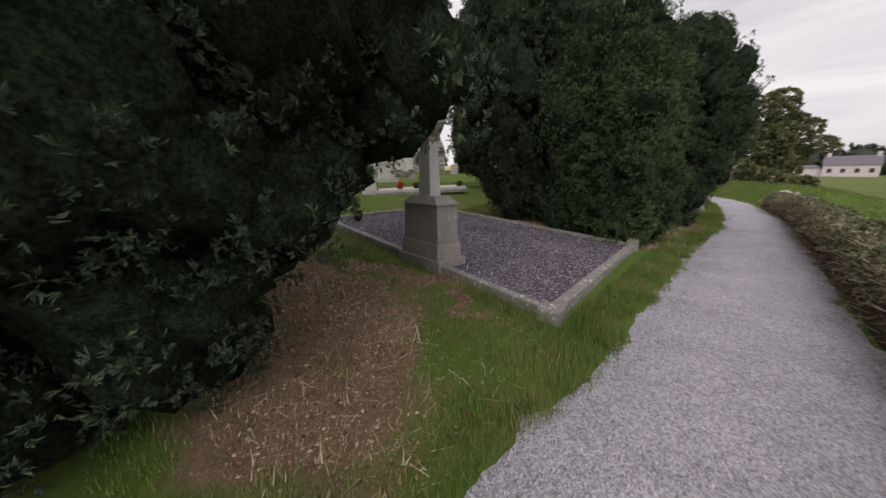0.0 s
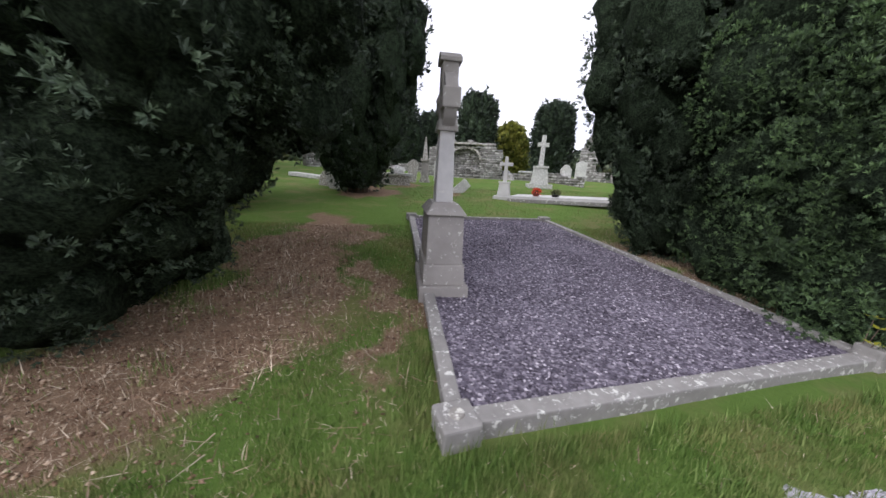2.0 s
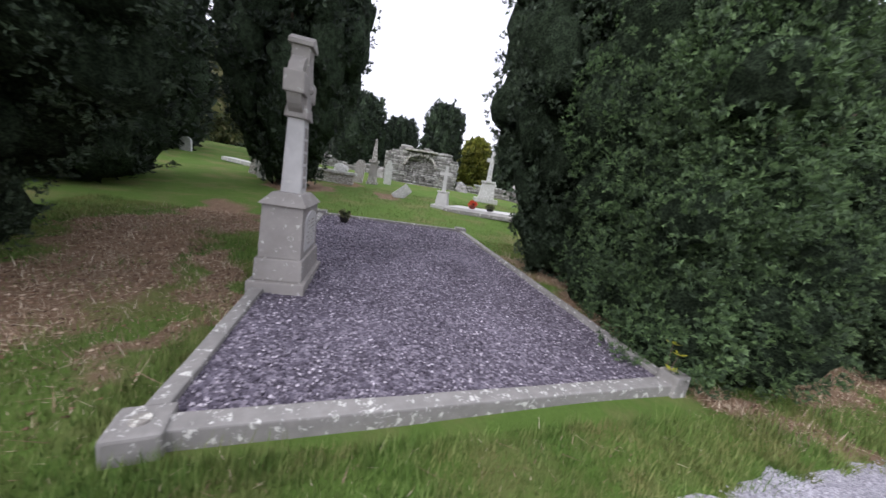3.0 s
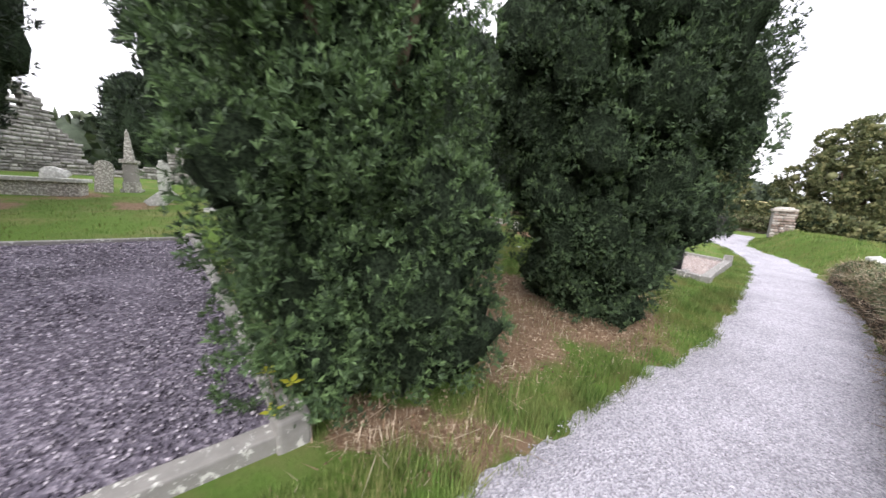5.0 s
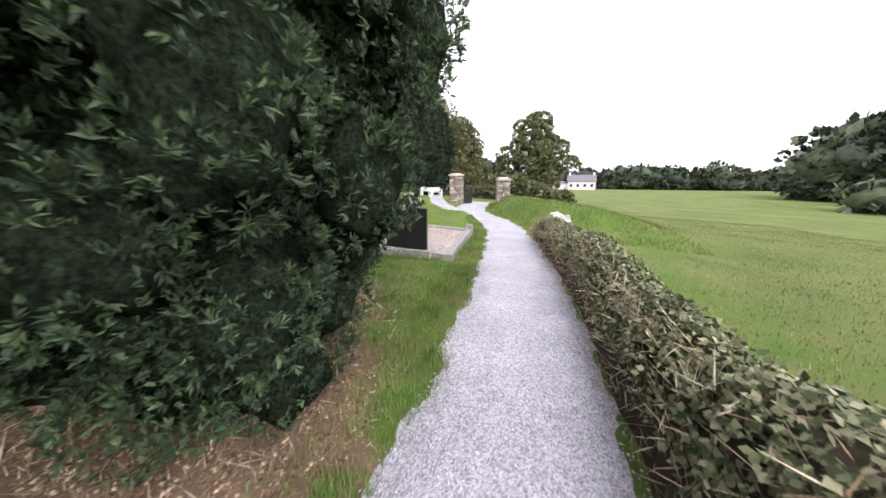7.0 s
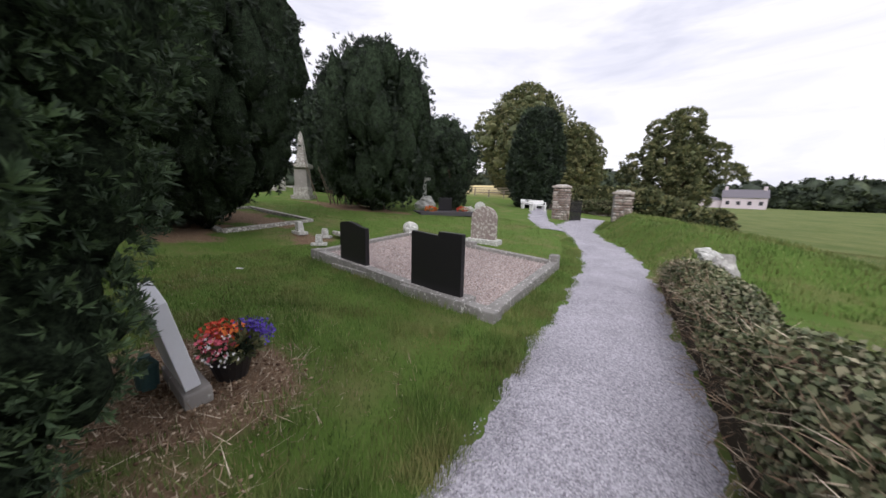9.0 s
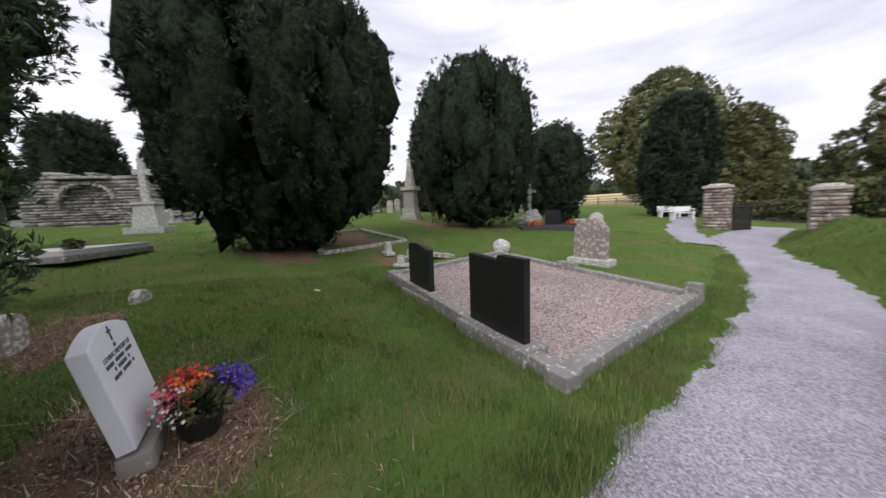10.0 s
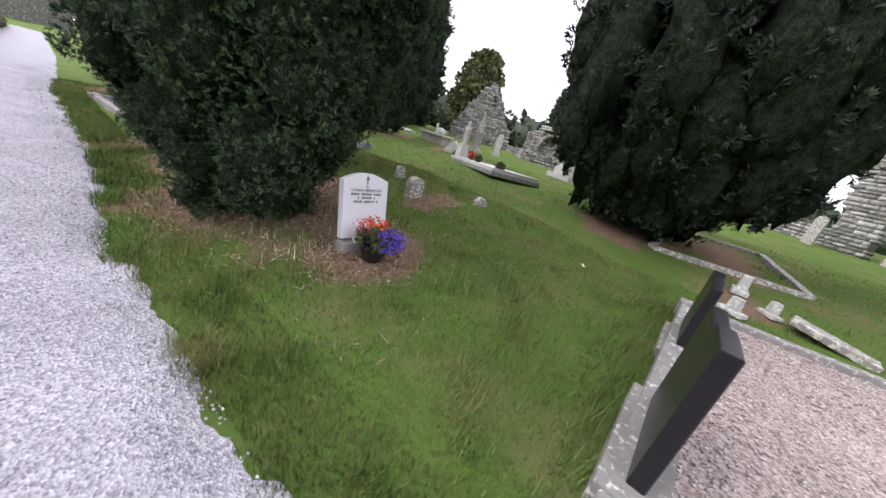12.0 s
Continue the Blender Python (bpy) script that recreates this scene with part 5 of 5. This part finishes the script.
# ---- masonry ----
def rubble_wall(name, outline_at, width, depth, m, label, mat="rubble", stone=0.26, height=3.0, holes=(), category="ruin", seed=1, recess=()):
    """A wall of uneven stones: outline_at(u) gives its top; holes and recesses are (u0, u1, top at u, bottom)."""
    rng = np.random.default_rng(seed)
    ob = thing(name, m, label, category)
    verts, faces = [], []

    def stone_at(x0, x1, z0, z1, y0, y1):
        s = len(verts)
        j = lambda k: rng.uniform(-k, k)
        g = 0.012
        p = 0.04 * rng.random()
        for y, inset in ((y0 - p, 0.02), (y0 + 0.04, 0.0), (y1 - 0.04, 0.0), (y1 + p, 0.02)):
            for x, z in ((x0 + g + inset, z0 + g + inset), (x1 - g - inset, z0 + g + inset), (x1 - g - inset, z1 - g - inset), (x0 + g + inset, z1 - g - inset)):
                verts.append((x + j(0.015), y, z + j(0.015)))
        for k in range(3):
            for q in range(4):
                faces.append((s + k * 4 + q, s + k * 4 + (q + 1) % 4, s + k * 4 + 4 + (q + 1) % 4, s + k * 4 + 4 + q))
        faces.extend([(s + 3, s + 2, s + 1, s), (s + 12, s + 13, s + 14, s + 15)])

    z = -0.15
    while z < height:
        h = stone * rng.uniform(0.4, 0.75)
        x = -width / 2
        while x < width / 2:
            w = stone * rng.uniform(0.6, 1.9)
            mid = x + w / 2
            if z + h * 0.6 < outline_at(mid) and not any(a < mid < b and bottom < z + h / 2 < top(mid) for a, b, top, bottom in holes):
                back = any(a < mid < b and bottom < z + h / 2 < top(mid) for a, b, top, bottom in recess)
                stone_at(x, min(x + w, width / 2 + 0.08), z, z + h, -depth / 2 + (0.25 if back else 0), depth / 2)
            x += w
        z += h
    tagged(part_data("masonry", quads("masonry", verts, faces, [M[mat]]), ob), kind="stuff")
    # the mortar within, as a stepped core
    bits, n = [], max(6, int(width / 0.18))
    for k in range(n):
        x0 = -width / 2 + width * k / n
        mid = x0 + width / n / 2
        spans = [(-0.15, outline_at(mid) - 0.06)]
        for a, b, top, bottom in holes:
            if a < mid < b:
                spans = [(-0.15, bottom), (top(mid), outline_at(mid) - 0.06)]
        inner = 0.3 if any(a < mid < b for a, b, *_ in recess) else 0.02
        for lo, hi in spans:
            if hi > lo + 0.02:
                bits.append(block(width / n + 0.004, depth - inner - 0.03, hi - lo, x=mid, y=inner / 2, z=lo, bevel=0))
    tagged(part("mortar_core", joined(*bits), M["mortar"], ob), kind="stuff")
    return ob


def build_ruins():
    def tomb_top(u):
        return 2.35 + 0.10 * math.sin(u * 5) - (0.5 * abs(u + 1.2) if u < -1.2 else 0) - (0.42 * (u - 1.2) if u > 1.2 else 0)
    arch = lambda u: 1.2 + 0.65 * math.sqrt(max(0.0, 1 - (u / 0.95) ** 2))
    ob = rubble_wall("ruined_wall", tomb_top, 4.6, 0.9, pose(-19.8, 7.9, gz(-19.8, 7.9) - 0.1, 0, 0, 70), "ruined rubble wall with a shallow blind arch", height=2.6, recess=((-0.95, 0.95, arch, 0.62),), seed=3)
    bm = joined(*[block(0.16, 0.2, 0.14, x=0.98 * math.cos(a), y=-0.42, z=1.2 + 0.68 * math.sin(a), bevel=0.02, turn=0) for a in np.linspace(0.05, 3.09, 15)])
    part("arch_stones", bm, M["old_stone"], ob)
    part("tomb_table", block(2.0, 0.5, 0.10, y=-0.45, z=2.12, bevel=0.02), M["old_stone"], ob)
    for x, w, h in ((-2.5, 0.9, 0.8), (2.7, 0.9, 0.7)):
        part("fallen_masonry", lump(w * 0.5, 0.4, h * 0.6, x, 0, h * 0.3, 0.6, 3, w), M["rubble"], ob)
    # gable with a slit window
    def gable(u):
        return max(0.3, 4.9 - 1.25 * abs(u) ** 1.25 + 0.12 * math.sin(u * 7))
    slit = lambda u: 3.9
    rubble_wall("ruined_gable", gable, 5.0, 0.8, pose(-23.6, -0.2, gz(-23.6, -0.2) - 0.2, 0, 0, 120), "tall ruined rubble gable with a small slit window", height=5.1, holes=((0.30, 0.70, slit, 3.1),), seed=5, stone=0.3)
    # chancel end with a pointed window
    def east(u):
        return max(0.6, 6.0 - 1.55 * abs(u) ** 1.2 + 0.1 * math.sin(u * 6))
    point = lambda u: 1.4 + 3.2 * (1 - (abs(u) / 0.75) ** 1.6)
    rubble_wall("ruined_chancel", east, 4.0, 0.8, pose(-22.3, 20.2, gz(-22.3, 20.2) - 0.1, 0, 0, 55), "ruined stone end wall with a tall pointed window", height=6.2, holes=((-0.75, 0.75, point, 0.8),), seed=6, stone=0.3)
    low = lambda u: 0.55 + 0.12 * math.sin(u * 2.1)
    rubble_wall("low_wall", low, 5.5, 0.6, pose(-18.6, 12.4, gz(-18.6, 12.4) - 0.05, 0, 0, 60), "low broken wall of pale rubble", height=0.9, seed=7, category="wall")
    rubble_wall("low_wall", low, 6.0, 0.6, pose(-23.0, 4.2, gz(-23.0, 4.2) - 0.05, 0, 0, 80), "low broken wall beside the gable", height=0.9, seed=8, category="wall")
    rubble_wall("low_wall", lambda u: 0.9 + 0.1 * math.sin(u * 1.7), 34, 0.6, pose(-34, 30, gz(-34, 30) - 0.3, 0, 0, 60), "old boundary wall of the churchyard", height=1.1, seed=9, category="wall", stone=0.4)


def build_gate():
    pillars = []
    for x, y, h, w, label in ((-4.95, 32.4, 2.0, 0.95, "square gate pillar of reddish rubble with a capstone"), (-1.3, 29.6, 1.2, 0.75, "ivy-edged gate pillar of grey rubble")):
        ob = rubble_wall("gate_pillar", lambda u: h, w, w, pose(x, y, gz(x, y) - 0.05, 0, 0, 12), label, "rubble_red", 0.24, h, category="gate pillar", seed=int(x * 10) + 100)
        part("capstone", block(w * 1.18, w * 1.18, 0.13, z=h - 0.02, bevel=0.03, rough=0.01), M["rubble_red"], ob)
        part("cap_top", block(w * 0.95, w * 0.95, 0.10, z=h + 0.10, bevel=0.03, taper=0.7), M["old_stone"], ob)
    gate = thing("iron_gate", pose(-4.35, 32.5, 0.06, 0, 0, 72), "dark iron gate standing half open", "gate")
    for z in (0.12, 0.62, 1.12):
        part("rail", block(1.15, 0.035, 0.05, x=0.6, z=z, bevel=0.006), M["iron"], gate)
    for k in range(20):
        part("bar", rod((0.06 + 0.058 * k, 0, 0.05), (0.06 + 0.058 * k, 0, 1.28 + 0.04 * (k % 2)), 0.016, 0.010, 8), M["iron"], gate)
    part("stile", block(0.05, 0.05, 1.3, x=0.02, bevel=0.006), M["iron"], gate)
    part("stile", block(0.05, 0.05, 1.3, x=1.18, bevel=0.006), M["iron"], gate)
    rubble_wall("lane_wall", lambda u: 1.0 + 0.08 * math.sin(u * 3), 12, 0.5, pose(-3.0, 41.5, gz(-3.0, 41.5) - 0.05, 0, 0, -5), "brown rubble wall across the lane beyond the gate", "rubble_red", 0.3, 1.3, category="wall", seed=12)
    # ivy bank right of the gate
    rng = np.random.default_rng(21)
    lobes = [(-0.6 + 0.8 * k + rng.uniform(-0.2, 0.2), 31.0 + 0.75 * k, gz(-0.6 + 0.8 * k, 31.0 + 0.75 * k) + 0.5, 0.75, 0.75 + 0.2 * rng.random()) for k in range(5)]
    v, f, s = foliage(lobes, 2600, 6, 0.16, 0.05, rng, 0.2, 1.1, 0.8)
    hedge = tagged(new("bramble_hedge", quads("bramble_hedge", v, f, [M["broadleaf"], M["shade_core"]], s)), "rough green bramble hedge beside the gate", "hedge")
    lobes = [(-6.4 + 0.7 * k, 44.5 - 0.1 * k, 1.2, 0.9, 1.1 + 0.3 * rng.random()) for k in range(9)]
    v, f, s = foliage(lobes, 3500, 6, 0.2, 0.06, rng, 0.2, 1.1, 0.8)
    tagged(new("bramble_hedge", quads("bramble_hedge", v, f, [M["broadleaf"], M["shade_core"]], s)), "overgrown hedge on the far side of the lane", "hedge")
    lobes = [(-7.6 + 0.55 * k, 41.3 - 0.05 * k + rng.uniform(-0.1, 0.1), gz(-3, 41.5) + rng.uniform(0.75, 1.05), rng.uniform(0.38, 0.55), rng.uniform(0.3, 0.6)) for k in range(17)]
    v, f, s = foliage(lobes, 3600, 6, 0.12, 0.035, rng, -0.3, 1.1, 0.8)
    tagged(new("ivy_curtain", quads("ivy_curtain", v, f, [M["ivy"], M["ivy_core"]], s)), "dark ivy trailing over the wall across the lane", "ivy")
    # benches
    def bench():
        b = thing("bench", pose(-8.1, 37.4, gz(-8.1, 37.4), 0, 0, 60), "white-painted bench beside the path", "bench", "white benches")
        part("seat", block(1.5, 0.42, 0.05, z=0.42, bevel=0.01), M["white_paint"], b)
        part("backrest", block(1.5, 0.05, 0.34, y=0.2, z=0.52, bevel=0.01, tilt=-8), M["white_paint"], b)
        for x in (-0.65, 0.65):
            part("leg", block(0.1, 0.40, 0.44, x=x, bevel=0.01), M["white_paint"], b)
            part("armrest", block(0.08, 0.42, 0.06, x=x, z=0.66, bevel=0.01), M["white_paint"], b)
            part("arm_post", block(0.06, 0.06, 0.24, x=x, y=-0.16, z=0.44, bevel=0.006), M["white_paint"], b)
        return b
    first = bench()
    copy_thing(first, pose(-9.7, 39.7, gz(-9.7, 39.7), 0, 0, 55))
    copy_thing(first, pose(-12.4, 45.4, gz(-12.4, 45.4), 0, 0, 50))
    # fence before the cornfield
    fence = thing("field_fence", pose(0, 0, 0), "weathered post and rail fence before a pale cornfield", "fence")
    for k in range(26):
        x = -62 + 2.4 * k
        part("post", block(0.12, 0.12, 1.25, x=x, y=54, z=gz(x, 54) - 0.1, bevel=0.01), M["timber"], fence)
    for z in (0.45, 0.8, 1.1):
        part("rail", block(60, 0.04, 0.10, x=-32, y=53.92, z=gz(-32, 54) + z - 0.1, bevel=0.006), M["timber"], fence)


def build_beyond():
    # the long white house
    house = thing("house", pose(17.5, 131, gz(17.5, 131) - 0.1, 0, 0, -6), "long low whitewashed house with a slate roof", "house")
    part("wall", block(9.0, 6.0, 3.0, bevel=0.05), M["house_wall"], house)
    bm = outline(((-3.3, 0), (3.3, 0), (0, 2.3)), 9.4, 0.03, z=3.0, turn=90)
    part("roof", bm, M["house_roof"], house)
    for x in (-3.9, 3.9):
        part("chimney", block(0.7, 0.7, 1.1, x=x, z=5.0, bevel=0.03), M["house_wall"], house)
    for k in range(4):
        part("window", block(0.8, 0.08, 1.0, x=-3.3 + 2.2 * k, y=-3.02, z=1.1, bevel=0.02), M["window"], house)
    part("extension", block(5.0, 4.0, 2.2, x=-7.0, bevel=0.05), M["house_wall"], house)
    part("extension_roof", block(5.2, 4.4, 0.9, x=-7.0, z=2.2, bevel=0.05, taper=0.5), M["house_roof"], house)
    # the ruined buildings far behind
    far = thing("ruined_buildings", pose(-3.5, -72, gz(-3.5, -72) - 0.3, 0, 0, 8), "roofless grey stone buildings on the skyline", "ruin")
    part("gable_wall", outline(((-4, 0), (4, 0), (4, 5), (1.5, 7.0), (-1, 6.6), (-4, 5.4)), 0.9, 0.05), M["rubble"], far)
    part("side_wall", block(14, 0.9, 4.6, x=10, bevel=0.05), M["rubble"], far)
    part("tower_stump", block(1.2, 1.2, 7.4, x=5, bevel=0.05), M["rubble"], far)
    part("tower_stump", block(1.0, 1.0, 7.0, x=19, bevel=0.05), M["rubble"], far)
    # boulder at the end of the ivy wall
    b = thing("pale_boulder", pose(1.28, 19.35, 0.42), "pale lichened boulder at the end of the ivy-grown wall", "boulder")
    part("boulder_body", joined(lump(0.2, 0.17, 0.12, 0, 0, 0.16, 0.4, 3, 2.0), lump(0.13, 0.12, 0.08, -0.11, 0.06, 0.24, 0.4, 3, 5.0)), M["white_stone"], b)
    part("lower_boulder", lump(0.3, 0.3, 0.46, 0.08, -0.05, -0.2, 0.4, 3, 7.0), M["rubble"], b)


def on_path(rng, n):
    y = rng.uniform(0.2, 18, n)
    a, b = left_edge(y), right_edge(y)
    x = a + (b - a) * rng.uniform(0.04, 0.97, n)
    return np.stack([x, y, np.maximum(ground_z(x, y), 0.004) + 0.008 + 0.012 * ease(np.minimum(x - a, b - x) / 0.5)], -1)


def on_litter(rng, n):
    x, y = rng.uniform(-6.5, -0.5, n * 6), rng.uniform(0, 14, n * 6)
    ok = (rng.random(n * 6) < litter_at(x, y) ** 1.5) & (left_edge(y) - x > 0.08) & ~in_plot(x, y)
    x, y = x[ok][:n], y[ok][:n]
    return np.stack([x, y, ground_z(x, y) + 0.006], -1)


def in_plot(x, y):
    a = (x < -1.1) & (x > -7.3) & (y > 2.86 - (x + 1.22) * 0.05) & (y < 7.08 + (x + 1.43) * 0.088)
    b = (x < -1.05 - (y - 15.4) * 0.06) & (x > -5.5) & (y > 15.32 - (x + 1.14) * 0.077) & (y < 18.9)
    return a | b


def build_grass():
    def lawn(x, y, rng):
        off = left_edge(y) - x
        edge = off + 0.10 * np.sin(y * 3.3) + 0.08 * np.sin(y * 7.1 + 1)
        ok = (edge > -0.04) & ~in_plot(x, y)
        tufts = np.sin(6.3 * x + 2 * np.sin(4.7 * y)) * np.sin(5.9 * y + 3 * x)
        bare = litter_at(x, y)
        return ok & (rng.random(len(x)) > bare * (0.9 + 0.2 * np.clip(-3 * tufts, -1.6, 0.7)) + 0.25 * (bare > 0.6))

    def fringe(x, y, rng):
        off = left_edge(y) - x
        clump = np.sin(y * 2.9 + 0.5) + np.sin(y * 6.7) * 0.7
        return (off > -0.10 - 0.06 * clump) & (off < 0.45) & (rng.random(len(x)) > 0.5 * litter_at(x, y)) & ~in_plot(x, y)

    def verge(x, y, rng):
        s = x - right_edge(y)
        return (s > 0.0) & (s < 5) & (y > 19.4)

    def by_kerb(x, y, rng):
        d1 = np.abs(y - (2.9 - (x + 1.22) * 0.05) + 0.2)
        d2 = np.abs(x + 1.0 + (y - 2.9) * 0.05)
        d3 = np.abs(y - (15.3 - (x + 1.14) * 0.077) + 0.12)
        return (((d1 < 0.14) & (x < -1.1) & (x > -2.7)) | ((d2 < 0.14) & (y > 2.8) & (y < 6.9)) | ((d3 < 0.14) & (x < -1.1) & (x > -5.4))) & ~in_plot(x, y)
    blades("grass_blades", 230000, (-6.5, -0.1, -0.5, 17), 0.05, 0.0042, M["blade"], "short green mown grass", lawn, 1)
    blades("grass_blades", 60000, (-14, -1, 3, 27), 0.06, 0.006, M["blade"], "short green grass of the churchyard", lambda x, y, r: lawn(x, y, r) & ((x < -6) | (y > 16)), 2)
    blades("grass_tufts", 130000, (-2.4, 0.2, -0.5, 26), 0.085, 0.0035, M["blade"], "longer green tufts along the edge of the path", fringe, 3)
    blades("grass_tufts", 60000, (-4, 6, 19, 34), 0.12, 0.008, M["blade"], "rough green grass on the bank beside the path", verge, 4)
    blades("grass_tufts", 90000, (-5.5, -0.7, 2.6, 16), 0.12, 0.004, M["blade"], "long grass against the grave kerbs", by_kerb, 5)
    blades("field_grass", 80000, (1.6, 14, 6, 34), 0.055, 0.007, M["field_blade"], "uneven pasture grass", lambda x, y, r: (x - right_edge(y) > np.where(y < 19, 1.0, 4.5)), 6)
    blades("straw_stalks", 26000, (-6.5, -0.4, 0, 14), 0.12, 0.0042, M["straw"], "longer pale dry stalks lying on the ground", lambda x, y, r: (r.random(len(x)) < litter_at(x, y) * 0.8 + 0.04) & (left_edge(y) - x > 0.05) & ~in_plot(x, y), 8, lean=2.6)
    blades("straw_litter", 170000, (-6.5, -0.4, 0, 14), 0.045, 0.0028, M["straw"], "dead straw and fallen needles", lambda x, y, r: (r.random(len(x)) < litter_at(x, y) * 0.9 + 0.09) & (left_edge(y) - x > 0.05) & ~in_plot(x, y), 7, lean=2.4)
    blades("grass_clumps", 150000, (-6, -0.2, 0, 16), 0.115, 0.0036, M["blade"], "scattered longer clumps in the mown grass", lambda x, y, r: lawn(x, y, r) & (np.sin(4.1 * x + 2.2 * np.sin(3.3 * y)) * np.sin(3.7 * y + 1.8 * np.sin(2.9 * x)) > 0.55), 9, lean=0.9)
    blades("grass_clumps", 60000, (-1.0, 0.0, 0.5, 15), 0.11, 0.004, M["blade"], "dark clumps of grass hanging over the edge of the path", lambda x, y, r: (left_edge(y) - x > -0.13) & (left_edge(y) - x < 0.12) & (np.sin(4.3 * y + 1.3) + np.sin(9.1 * y) > 0.55), 10, lean=1.1)
    sprig = thing("seedling", pose(-1.5, 6.98, gz(-1.5, 6.98) + 0.02), "yellow-green seedling growing under the yew beside the kerb", "plant")
    rng = np.random.default_rng(31)
    for k in range(3):
        top = Vector((rng.uniform(-0.12, 0.12), rng.uniform(-0.1, 0.2), 0.22 + 0.12 * k))
        part("stem", rod((0, 0, 0), top, 0.004, 0.003, 6), M["twig"], sprig)
        for j in range(4):
            a = 1.57 * j + k
            d = Vector((math.cos(a), math.sin(a), 0.3))
            s = Vector((-math.sin(a), math.cos(a), 0)) * 0.022
            bm = bmesh.new()
            bm.faces.new([bm.verts.new(p) for p in (top, top + d * 0.035 + s, top + d * 0.075, top + d * 0.035 - s)])
            part("leaf", bm, M["yellow_leaf"], sprig)


build_ground()
build_path()
build_slate_plot()
build_monument()
build_pink_plot()
build_white_stone()
build_graves()
build_ruins()
build_gate()
build_beyond()
build_hedge()
build_trees()
chips("dead_leaves", 11000, on_litter, 0.019, M["dead_leaf"], None, "curled brown dead leaves and bark flakes", "leaf litter", seed=15)
chips("path_gravel", 13000, on_path, 0.011, M["path_chip"], None, "loose pale gravel on the path", "gravel", seed=9)
build_grass()
